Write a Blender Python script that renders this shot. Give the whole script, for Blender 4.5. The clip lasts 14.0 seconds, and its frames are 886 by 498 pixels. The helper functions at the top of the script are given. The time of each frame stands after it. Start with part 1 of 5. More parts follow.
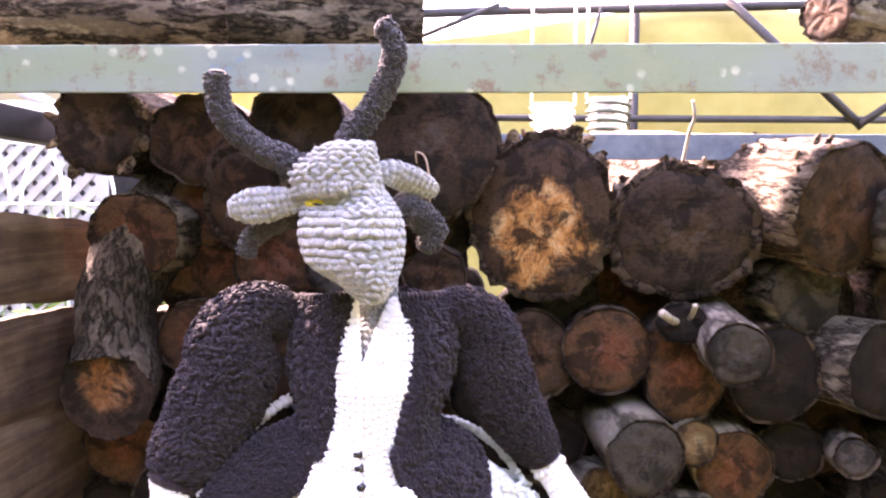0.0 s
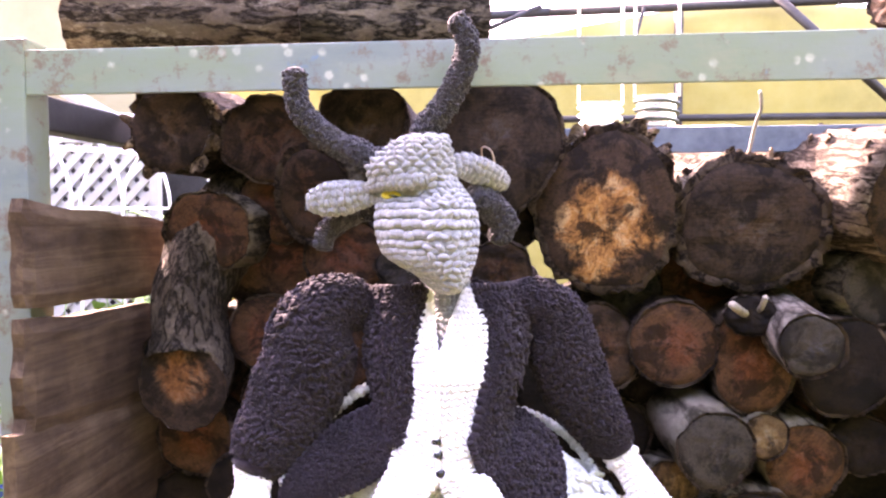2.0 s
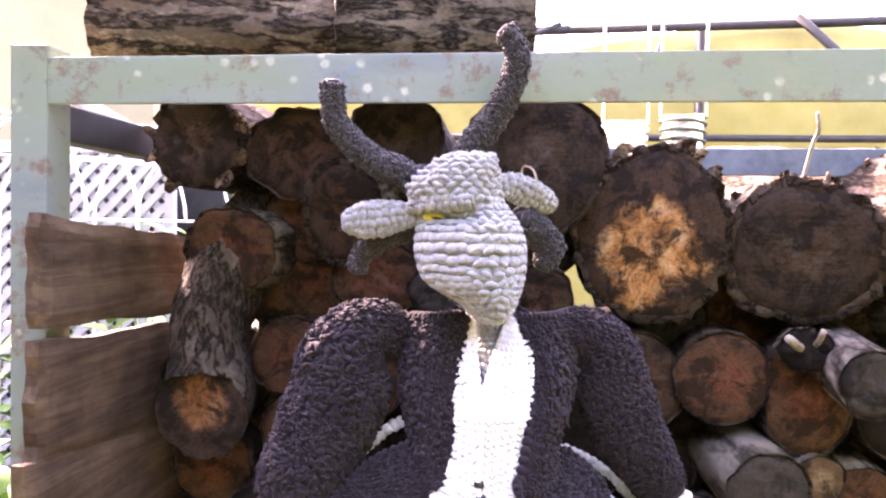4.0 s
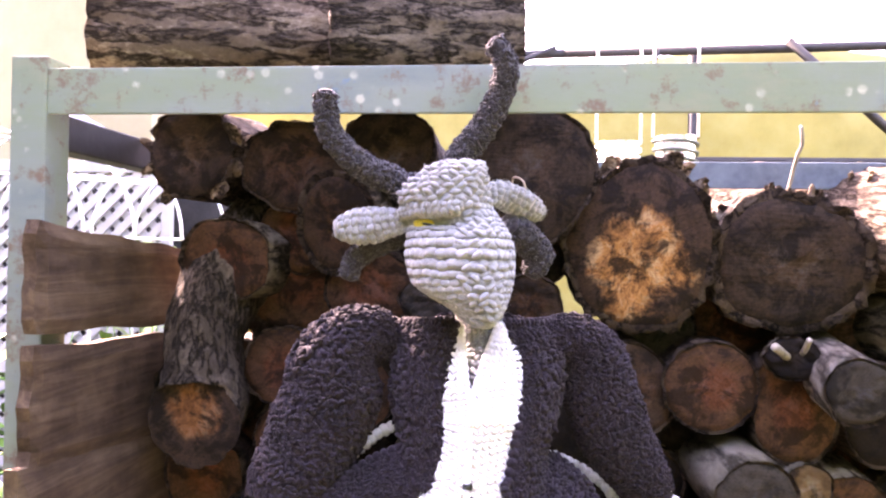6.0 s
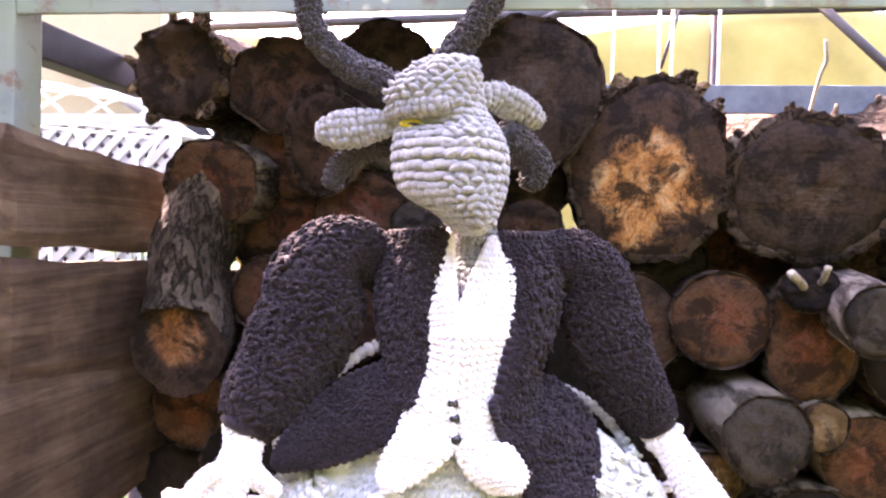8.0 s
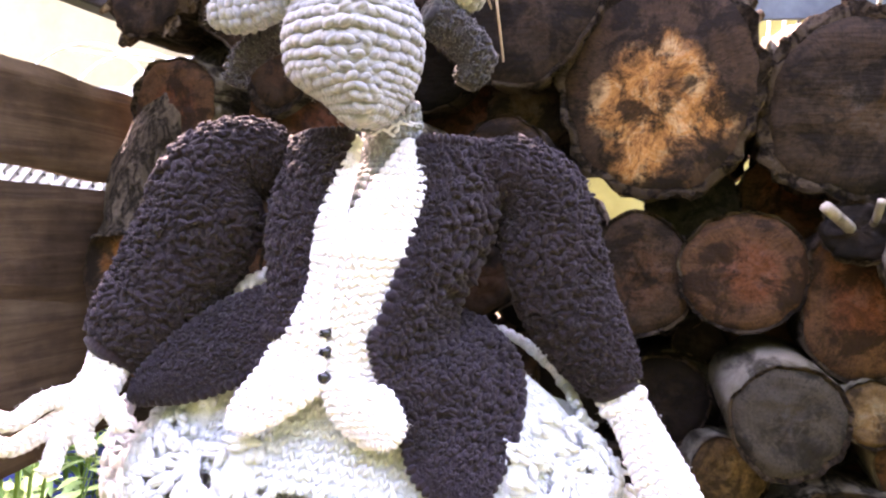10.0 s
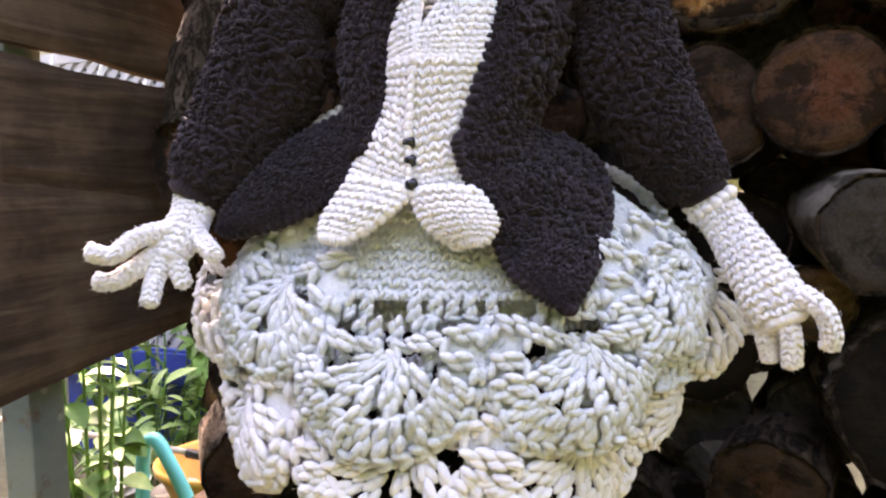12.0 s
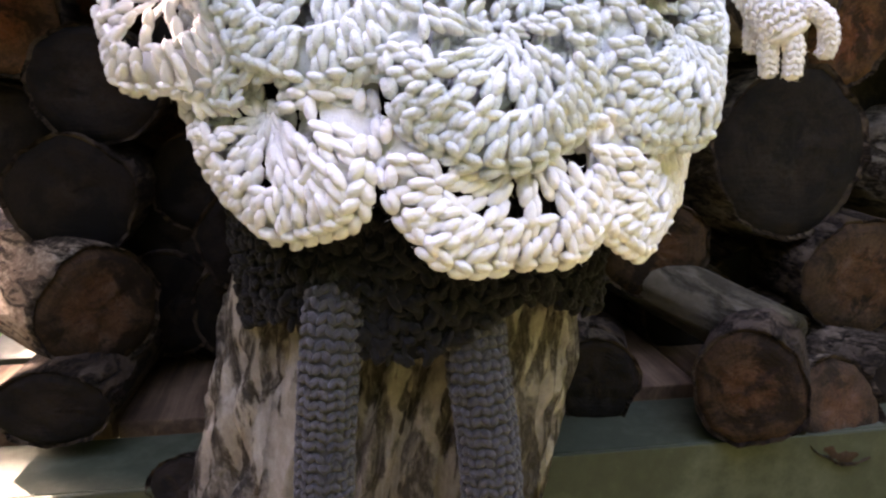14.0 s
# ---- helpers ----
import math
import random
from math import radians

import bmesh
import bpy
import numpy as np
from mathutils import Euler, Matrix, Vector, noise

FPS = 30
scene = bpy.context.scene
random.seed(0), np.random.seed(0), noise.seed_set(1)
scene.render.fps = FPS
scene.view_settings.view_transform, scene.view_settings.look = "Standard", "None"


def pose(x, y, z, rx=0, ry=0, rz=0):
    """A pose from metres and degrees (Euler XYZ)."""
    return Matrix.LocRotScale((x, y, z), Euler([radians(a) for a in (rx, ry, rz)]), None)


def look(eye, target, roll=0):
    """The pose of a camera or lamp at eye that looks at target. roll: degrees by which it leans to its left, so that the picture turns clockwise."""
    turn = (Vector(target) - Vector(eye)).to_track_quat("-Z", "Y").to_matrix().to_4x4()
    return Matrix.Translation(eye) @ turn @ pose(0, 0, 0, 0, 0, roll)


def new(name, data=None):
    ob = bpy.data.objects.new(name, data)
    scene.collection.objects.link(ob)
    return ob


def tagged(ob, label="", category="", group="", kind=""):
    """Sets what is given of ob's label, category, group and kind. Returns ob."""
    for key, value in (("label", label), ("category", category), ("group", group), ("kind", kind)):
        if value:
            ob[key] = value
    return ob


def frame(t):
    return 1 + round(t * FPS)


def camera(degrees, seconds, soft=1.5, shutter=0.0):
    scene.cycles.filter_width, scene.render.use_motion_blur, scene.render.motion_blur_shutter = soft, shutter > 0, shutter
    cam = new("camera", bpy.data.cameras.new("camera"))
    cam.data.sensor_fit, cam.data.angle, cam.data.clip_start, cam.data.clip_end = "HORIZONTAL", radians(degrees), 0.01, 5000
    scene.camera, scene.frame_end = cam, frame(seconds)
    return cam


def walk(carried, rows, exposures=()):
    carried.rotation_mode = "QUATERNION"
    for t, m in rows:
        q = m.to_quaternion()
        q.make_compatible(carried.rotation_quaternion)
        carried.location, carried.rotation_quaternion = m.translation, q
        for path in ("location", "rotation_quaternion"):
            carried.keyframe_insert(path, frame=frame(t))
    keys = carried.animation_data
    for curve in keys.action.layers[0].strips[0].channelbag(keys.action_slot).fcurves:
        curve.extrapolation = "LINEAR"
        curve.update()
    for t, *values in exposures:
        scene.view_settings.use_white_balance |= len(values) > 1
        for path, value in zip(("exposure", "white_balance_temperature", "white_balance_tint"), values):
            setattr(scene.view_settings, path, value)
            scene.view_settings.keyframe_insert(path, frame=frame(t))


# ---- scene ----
cam = camera(62.0, 14.0, 2.3)
METRES, EYE, TILT, LEAN, TURN = 1.0, 1.1, -3.0, -0.4, 2.5
ROWS = [
    (0.0, 0.0, 0.0, 0.0, 0.0, 0.0, -0.0),
    (0.5, 0.0033, -0.0279, -0.0005, 4.12, 2.21, 0.14),
    (1.0, -0.012, -0.0216, -0.0076, 4.11, 0.42, -0.32),
    (1.5, -0.0246, -0.0181, -0.0138, 4.75, 0.41, 0.53),
    (2.0, -0.0307, -0.0096, -0.0116, 2.85, 0.4, 0.45),
    (2.5, -0.0434, -0.0031, 0.0018, 2.31, 2.04, 0.53),
    (5.0, -0.0612, 0.0427, -0.0072, 4.15, 1.35, -1.27),
    (5.5, -0.0541, 0.0429, -0.0088, 3.27, 4.12, -1.01),
    (6.0, -0.0542, 0.0189, -0.0178, 3.26, 3.46, -0.75),
    (6.5, -0.0569, 0.0154, -0.028, 3.2, 1.05, 0.45),
    (7.0, -0.059, 0.0225, -0.0376, 4.09, 3.67, -0.47),
    (7.5, -0.0526, 0.0378, -0.0539, 3.46, 2.0, -1.08),
    (10.0, 0.0985, 0.1908, -0.1129, 14.8, 0.65, -3.53),
    (10.5, 0.1307, 0.2046, -0.1371, 16.15, 0.0, -2.87),
    (11.0, 0.1374, 0.2118, -0.1568, 17.36, -1.0, -1.09),
    (11.5, 0.1084, 0.196, -0.1703, 19.71, -1.27, -1.22),
    (12.0, 0.0754, 0.1863, -0.1995, 17.66, -2.55, 0.46),
    (12.5, 0.0016, 0.1253, -0.2214, 6.58, -4.37, 2.55),
    (13.0, -0.068, 0.0675, -0.2513, -1.96, -5.22, 0.95),
    (13.5, -0.117, 0.1391, -0.2843, -6.44, -4.2, -0.31),
    (14.0, -0.157, 0.2278, -0.3015, -11.38, -10.39, 1.06),
]
# exposure follows the clip's own brightening and darkening
EXPO = [(0.0, 5.02, 7700, 52), (7.5, 5.0, 7700, 52), (9.8, 5.1, 7800, 46), (11.2, 4.8, 7900, 42), (12.0, 4.0, 8000, 36), (12.6, 3.75, 8000, 36), (13.2, 3.7, 8000, 36), (14.0, 4.2, 8000, 36)]
walk(cam, [(t, pose(0, 0, EYE, TILT, LEAN, TURN) @ pose(METRES * x, METRES * y, METRES * z, 90 + pitch, roll, yaw)) for t, x, y, z, yaw, pitch, roll in ROWS], EXPO)

# ---------------------------------------------------------------- light
SUN_DIR = Vector((-0.55, 0.62, 0.72)).normalized()      # towards the sun
world = bpy.data.worlds.new("sky")
scene.world = world
world.use_nodes = True
wn = world.node_tree
sky = wn.nodes.new("ShaderNodeTexSky")
sky.sky_type = "NISHITA"
sky.sun_disc = False
sky.sun_elevation = math.asin(SUN_DIR.z)
sky.sun_rotation = math.atan2(SUN_DIR.x, SUN_DIR.y)
sky.dust_density = 3.0
wn.links.new(sky.outputs[0], wn.nodes["Background"].inputs[0])
wn.nodes["Background"].inputs[1].default_value = 0.15
sun_data = bpy.data.lights.new("sun", "SUN")
sun_data.energy, sun_data.angle, sun_data.color = 2.2, radians(0.6), (1.0, 0.94, 0.84)
sun = new("sun", sun_data)
sun.matrix_world = look(SUN_DIR * 20, (0, 0, 0))


# ---------------------------------------------------------------- materials
def shader(name, rough=0.8, metal=0.0, spec=0.3):
    m = bpy.data.materials.new(name)
    m.use_nodes = True
    b = m.node_tree.nodes["Principled BSDF"]
    b.inputs["Roughness"].default_value = rough
    b.inputs["Metallic"].default_value = metal
    b.inputs["Specular IOR Level"].default_value = spec
    return m, m.node_tree, b


def coords(nt, stretch=(1, 1, 1), shift=True):
    """Object coordinates, shifted at random from thing to thing, stretched."""
    tc = nt.nodes.new("ShaderNodeTexCoord")
    mp = nt.nodes.new("ShaderNodeMapping")
    nt.links.new(tc.outputs["Object"], mp.inputs["Vector"])
    mp.inputs["Scale"].default_value = stretch
    if shift:
        info = nt.nodes.new("ShaderNodeObjectInfo")
        mul = nt.nodes.new("ShaderNodeMath")
        mul.operation = "MULTIPLY"
        mul.inputs[1].default_value = 37.0
        nt.links.new(info.outputs["Random"], mul.inputs[0])
        nt.links.new(mul.outputs[0], mp.inputs["Location"])
    return mp.outputs["Vector"]


def noise_tex(nt, vec, scale, detail=6.0, rough=0.6, distort=0.0):
    n = nt.nodes.new("ShaderNodeTexNoise")
    n.inputs["Scale"].default_value = scale
    n.inputs["Detail"].default_value = detail
    n.inputs["Roughness"].default_value = rough
    n.inputs["Distortion"].default_value = distort
    nt.links.new(vec, n.inputs["Vector"])
    return n.outputs["Fac"]


def ramp(nt, fac, stops):
    r = nt.nodes.new("ShaderNodeValToRGB")
    while len(r.color_ramp.elements) < len(stops):
        r.color_ramp.elements.new(0.5)
    for e, (p, c) in zip(r.color_ramp.elements, stops):
        e.position, e.color = p, (*c, 1)
    nt.links.new(fac, r.inputs["Fac"])
    return r.outputs["Color"]


def mix(nt, fac, a, b, blend="MIX"):
    m = nt.nodes.new("ShaderNodeMix")
    m.data_type, m.blend_type = "RGBA", blend
    for sock, v in ((m.inputs[0], fac), (m.inputs[6], a), (m.inputs[7], b)):
        if isinstance(v, (int, float)):
            sock.default_value = v
        elif isinstance(v, tuple):
            sock.default_value = (*v, 1)
        else:
            nt.links.new(v, sock)
    return m.outputs[2]


def math_node(nt, op, a, b=0.0):
    m = nt.nodes.new("ShaderNodeMath")
    m.operation = op
    for sock, v in zip(m.inputs, (a, b)):
        if isinstance(v, (int, float)):
            sock.default_value = v
        else:
            nt.links.new(v, sock)
    return m.outputs[0]


def bump(nt, bsdf, height, strength=0.5, dist=0.003):
    b = nt.nodes.new("ShaderNodeBump")
    b.inputs["Strength"].default_value = strength
    b.inputs["Distance"].default_value = dist
    nt.links.new(height, b.inputs["Height"])
    nt.links.new(b.outputs[0], bsdf.inputs["Normal"])


def speckled(name, stops, scale, rough=0.8, bump_s=0.4, bump_d=0.002, stretch=(1, 1, 1), fine=6.0, metal=0.0, spec=0.3, shift=True):
    """Two scales of noise through one ramp, with relief."""
    m, nt, b = shader(name, rough, metal, spec)
    v = coords(nt, stretch, shift)
    big, small = noise_tex(nt, v, scale), noise_tex(nt, v, scale * fine, 8.0, 0.7)
    f = math_node(nt, "ADD", math_node(nt, "MULTIPLY", big, 0.6), math_node(nt, "MULTIPLY", small, 0.4))
    nt.links.new(ramp(nt, f, stops), b.inputs["Base Color"])
    bump(nt, b, f, bump_s, bump_d)
    return m


def bark_material(name, dark, mid, light, scale=28.0):
    """Furrowed bark: the log's own axis is local z."""
    m, nt, b = shader(name, 0.92, 0.0, 0.15)
    v = coords(nt, (1, 1, 0.3))
    warp = noise_tex(nt, v, scale * 0.6, 5.0)
    fiss = nt.nodes.new("ShaderNodeTexNoise")
    fiss.inputs["Scale"].default_value = scale * 1.3
    fiss.inputs["Detail"].default_value = 5.0
    fiss.inputs["Roughness"].default_value = 0.55
    add = nt.nodes.new("ShaderNodeVectorMath")
    add.operation = "ADD"
    sc = nt.nodes.new("ShaderNodeVectorMath")
    sc.operation = "SCALE"
    sc.inputs["Scale"].default_value = 0.035
    nz = nt.nodes.new("ShaderNodeTexNoise")
    nz.inputs["Scale"].default_value = scale * 2
    nt.links.new(v, nz.inputs["Vector"])
    nt.links.new(nz.outputs["Color"], sc.inputs[0])
    nt.links.new(v, add.inputs[0])
    nt.links.new(sc.outputs[0], add.inputs[1])
    nt.links.new(add.outputs[0], fiss.inputs["Vector"])
    gap = math_node(nt, "ABSOLUTE", math_node(nt, "SUBTRACT", fiss.outputs["Fac"], 0.5))
    fine = noise_tex(nt, coords(nt, (1, 1, 0.6)), scale * 7, 8.0, 0.75)
    crack = ramp(nt, math_node(nt, "ADD", gap, math_node(nt, "MULTIPLY", math_node(nt, "SUBTRACT", fine, 0.5), 0.16)), [(0.005, (0, 0, 0)), (0.075, (1, 1, 1))])
    f = math_node(nt, "ADD", math_node(nt, "MULTIPLY", warp, 0.55), math_node(nt, "MULTIPLY", fine, 0.45))
    body = ramp(nt, f, [(0.3, dark), (0.5, mid), (0.68, light)])
    nt.links.new(mix(nt, crack, tuple(c * 0.6 for c in dark), body), b.inputs["Base Color"])
    h = math_node(nt, "ADD", math_node(nt, "MULTIPLY", crack, 0.6), math_node(nt, "MULTIPLY", f, 0.7))
    bump(nt, b, h, 0.9, 0.005)
    return m


def end_material(name, heart, wood, stain, heart_size=0.45, saw=0.5, heart_amt=1.0, low=0.0):
    """Sawn log end: growth rings about local z, drying checks, a coloured heart and grey stain."""
    m, nt, b = shader(name, 0.85, 0.0, 0.2)
    tc = nt.nodes.new("ShaderNodeTexCoord")
    uv = tc.outputs["UV"]                # u, v run from -1 to 1 across the end
    ln = nt.nodes.new("ShaderNodeVectorMath")
    ln.operation = "LENGTH"
    nt.links.new(uv, ln.inputs[0])
    o = coords(nt)
    n1, n2 = noise_tex(nt, o, 22.0, 6.0, 0.65), noise_tex(nt, o, 120.0, 8.0, 0.7)
    n3 = noise_tex(nt, o, 45.0, 8.0, 0.75, 0.6)
    away = nt.nodes.new("ShaderNodeVectorMath")
    away.operation = "DISTANCE"
    away.inputs[1].default_value = (0.0, low, 0.0)
    nt.links.new(uv, away.inputs[0])
    d = math_node(nt, "ADD", away.outputs["Value"], math_node(nt, "MULTIPLY", math_node(nt, "SUBTRACT", n1, 0.5), 1.1))
    heart_f = ramp(nt, d, [(heart_size - 0.1, (heart_amt,) * 3), (heart_size + 0.12, (0, 0, 0))])
    ringw = math_node(nt, "SINE", math_node(nt, "MULTIPLY", math_node(nt, "ADD", ln.outputs["Value"], math_node(nt, "MULTIPLY", n1, 0.12)), 70.0))
    ringc = math_node(nt, "ADD", math_node(nt, "MULTIPLY", ringw, 0.035), n3)
    base = mix(nt, ramp(nt, ringc, [(0.3, (0, 0, 0)), (0.72, (1, 1, 1))]), stain, wood)
    hcol = ramp(nt, n3, [(0.34, tuple(c * 0.3 for c in heart)), (0.5, heart), (0.6, (min(1, heart[0] * 1.15), heart[1] * 1.6, heart[2] * 2.6))])
    col = mix(nt, heart_f, base, hcol)
    # black mould blotches
    mould = ramp(nt, noise_tex(nt, o, 30.0, 9.0, 0.72, 0.4), [(0.47, (0, 0, 0)), (0.56, (0.9,) * 3)])
    col = mix(nt, mould, col, tuple(c * 0.35 for c in stain))
    # radial drying checks
    sep = nt.nodes.new("ShaderNodeSeparateXYZ")
    nt.links.new(uv, sep.inputs[0])
    ang = math_node(nt, "ARCTAN2", sep.outputs[1], sep.outputs[0])
    comb = nt.nodes.new("ShaderNodeCombineXYZ")
    info = nt.nodes.new("ShaderNodeObjectInfo")
    nt.links.new(math_node(nt, "MULTIPLY", ang, 5.0), comb.inputs[0])
    nt.links.new(math_node(nt, "MULTIPLY", ln.outputs["Value"], 1.6), comb.inputs[1])
    nt.links.new(math_node(nt, "MULTIPLY", info.outputs["Random"], 50.0), comb.inputs[2])
    chk = noise_tex(nt, comb.outputs[0], 1.6, 3.0, 0.55)
    check = ramp(nt, math_node(nt, "ABSOLUTE", math_node(nt, "SUBTRACT", chk, 0.5)), [(0.0, (0.75,) * 3), (0.016, (0, 0, 0))])
    col = mix(nt, check, col, tuple(c * 0.3 for c in stain))
    grain = ramp(nt, noise_tex(nt, comb.outputs[0], 9.0, 4.0, 0.7), [(0.3, (0.55,) * 3), (0.65, (1.25,) * 3)])
    col = mix(nt, 0.6, col, mix(nt, 1.0, col, grain, "MULTIPLY"))
    nt.links.new(col, b.inputs["Base Color"])
    sawv = coords(nt, (0.12, 1, 1))
    h = math_node(nt, "ADD", math_node(nt, "MULTIPLY", noise_tex(nt, sawv, 260.0, 4.0), saw), math_node(nt, "ADD", math_node(nt, "MULTIPLY", n2, 0.6), math_node(nt, "MULTIPLY", ringw, 0.03)))
    bump(nt, b, h, 0.6, 0.002)
    return m


BARK = bark_material("brown_bark", (0.0180, 0.0113, 0.0085), (0.0501, 0.0350, 0.0246), (0.1172, 0.0879, 0.0643))
BARK_PALE = bark_material("grey_bark", (0.043, 0.034, 0.025), (0.124, 0.102, 0.074), (0.260, 0.229, 0.180))
BARK_SMOOTH = bark_material("smooth_bark", (0.0694, 0.0594, 0.0414), (0.1389, 0.1210, 0.0907), (0.2296, 0.2083, 0.1602), 14.0)
BARK_FLAKY = bark_material("pale_flaky_bark", (0.0405, 0.0270, 0.0175), (0.1350, 0.0972, 0.0675), (0.4590, 0.3780, 0.2903), 34.0)
BARK_WHITE = bark_material("whitish_bark", (0.0750, 0.0638, 0.0525), (0.3000, 0.2700, 0.2250), (0.5100, 0.4725, 0.4125), 16.0)
END_ORANGE = end_material("orange_heart_end", (0.44, 0.195, 0.066), (0.066, 0.037, 0.022), (0.026, 0.016, 0.012), 0.60, low=0.22)
END_CHAR = end_material("charred_orange_end", (0.21, 0.085, 0.030), (0.058, 0.034, 0.021), (0.024, 0.016, 0.012), 0.50, low=0.25)
# END_SAW scaled down: puts the shade low and deep in the stack into colour.
END_DARK_SHADED = end_material("weathered_shaded_end", (0.0198, 0.0115, 0.0063), (0.0136, 0.0084, 0.0052), (0.0050, 0.0031, 0.0024), 0.4, 0.9, 0.6)
END_SAW = end_material("saw_marked_end", (0.0691, 0.0402, 0.0218), (0.0474, 0.0291, 0.0181), (0.0173, 0.0109, 0.0082), 0.4, 0.9, 0.6)
BARK_MID = bark_material("dark_grey_bark", (0.0260, 0.0195, 0.0130), (0.0780, 0.0598, 0.0429), (0.2210, 0.1755, 0.1300), 40.0)
END_BROWN = end_material("brown_end", (0.0758, 0.0320, 0.0141), (0.0584, 0.0320, 0.0173), (0.0224, 0.0122, 0.0071), 0.55, 0.6, 0.7)
END_RED = end_material("reddish_end", (0.1162, 0.0367, 0.0157), (0.1091, 0.0503, 0.0230), (0.0429, 0.0209, 0.0114), 0.5, 0.5, 0.8)
END_GREY = end_material("grey_end", (0.0493, 0.0401, 0.0343), (0.0549, 0.0465, 0.0390), (0.0288, 0.0241, 0.0215), 0.3, 0.4, 0.5)
END_PALE = end_material("pale_end", (0.1804, 0.1128, 0.0539), (0.1290, 0.0800, 0.0391), (0.0564, 0.0329, 0.0167), 0.5, 0.4, 0.7)


def plank_material():
    m, nt, b = shader("weathered_plank", 0.88, 0, 0.15)
    v = coords(nt, (1, 0.06, 1))
    f = math_node(nt, "ADD", math_node(nt, "MULTIPLY", noise_tex(nt, v, 60, 8, 0.7, 0.6), 0.6), math_node(nt, "MULTIPLY", noise_tex(nt, coords(nt), 14, 5), 0.45))
    nt.links.new(ramp(nt, f, [(0.34, (0.024, 0.015, 0.010)), (0.52, (0.088, 0.056, 0.036)), (0.7, (0.20, 0.138, 0.086))]), b.inputs["Base Color"])
    bump(nt, b, f, 0.7, 0.004)
    return m


PLANK = plank_material()


def painted_steel():
    """Old blue-green paint, worn to grey, with rust and pale lichen spots."""
    m, nt, b = shader("worn_green_blue_paint", 0.55, 0.0, 0.4)
    v = coords(nt, (0.35, 1, 1), False)
    big = noise_tex(nt, v, 9, 6, 0.65)
    col = ramp(nt, big, [(0.3, (0.13, 0.18, 0.185)), (0.46, (0.2, 0.245, 0.215)), (0.6, (0.185, 0.24, 0.165)), (0.75, (0.27, 0.265, 0.19))])
    o = coords(nt, (1, 1, 1), False)
    rust = ramp(nt, noise_tex(nt, o, 34, 9, 0.75), [(0.54, (0, 0, 0)), (0.64, (0.9,) * 3)])
    col = mix(nt, rust, col, (0.16, 0.1, 0.07))
    vor = nt.nodes.new("ShaderNodeTexVoronoi")
    vor.inputs["Scale"].default_value = 58
    nt.links.new(o, vor.inputs["Vector"])
    where = ramp(nt, noise_tex(nt, o, 14, 4), [(0.5, (0, 0, 0)), (0.62, (1, 1, 1))])
    spot = ramp(nt, math_node(nt, "ADD", vor.outputs["Distance"], math_node(nt, "MULTIPLY", noise_tex(nt, o, 300, 4), 0.25)), [(0.28, (0.85,) * 3), (0.4, (0, 0, 0))])
    lich = mix(nt, 1.0, where, spot, "MULTIPLY")
    col = mix(nt, lich, col, (0.48, 0.48, 0.4))
    blue = ramp(nt, noise_tex(nt, coords(nt, (1, 1, 1.4), False), 26, 6, 0.7), [(0.63, (0, 0, 0)), (0.7, (0.7,) * 3)])
    col = mix(nt, blue, col, (0.08, 0.2, 0.36))
    nt.links.new(col, b.inputs["Base Color"])
    bump(nt, b, noise_tex(nt, o, 180, 8, 0.7), 0.35, 0.001)
    return m


STEEL = painted_steel()
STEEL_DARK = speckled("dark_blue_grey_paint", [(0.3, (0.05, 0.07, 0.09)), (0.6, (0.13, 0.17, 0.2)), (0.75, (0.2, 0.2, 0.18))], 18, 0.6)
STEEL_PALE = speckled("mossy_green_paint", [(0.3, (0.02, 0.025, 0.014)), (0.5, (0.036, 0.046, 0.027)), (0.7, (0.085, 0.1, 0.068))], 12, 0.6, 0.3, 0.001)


def yarn(name, dark, light, scale=260.0, sheen=0.5, glitter=False):
    m, nt, b = shader(name, 0.95, 0, 0.1)
    v = coords(nt, (1, 1, 1), False)
    f = noise_tex(nt, v, scale, 6, 0.7)
    g = noise_tex(nt, v, 28, 3)
    col = ramp(nt, math_node(nt, "ADD", math_node(nt, "MULTIPLY", f, 0.65), math_node(nt, "MULTIPLY", g, 0.35)), [(0.32, dark), (0.66, light)])
    nt.links.new(col, b.inputs["Base Color"])
    b.inputs["Sheen Weight"].default_value = sheen
    b.inputs["Sheen Roughness"].default_value = 0.6
    # fine twisted fibres
    w = nt.nodes.new("ShaderNodeTexNoise")
    w.inputs["Scale"].default_value = 900
    w.inputs["Detail"].default_value = 4
    nt.links.new(v, w.inputs["Vector"])
    bump(nt, b, w.outputs["Fac"], 0.6, 0.0012)
    if glitter:
        sp = ramp(nt, noise_tex(nt, v, 1500, 1, 0.3), [(0.66, (0, 0, 0)), (0.7, (1, 1, 1))])
        nt.links.new(sp, b.inputs["Metallic"])
        nt.links.new(ramp(nt, noise_tex(nt, v, 1500, 1, 0.3), [(0.66, (0.95,) * 3), (0.7, (0.25,) * 3)]), b.inputs["Roughness"])
    return m


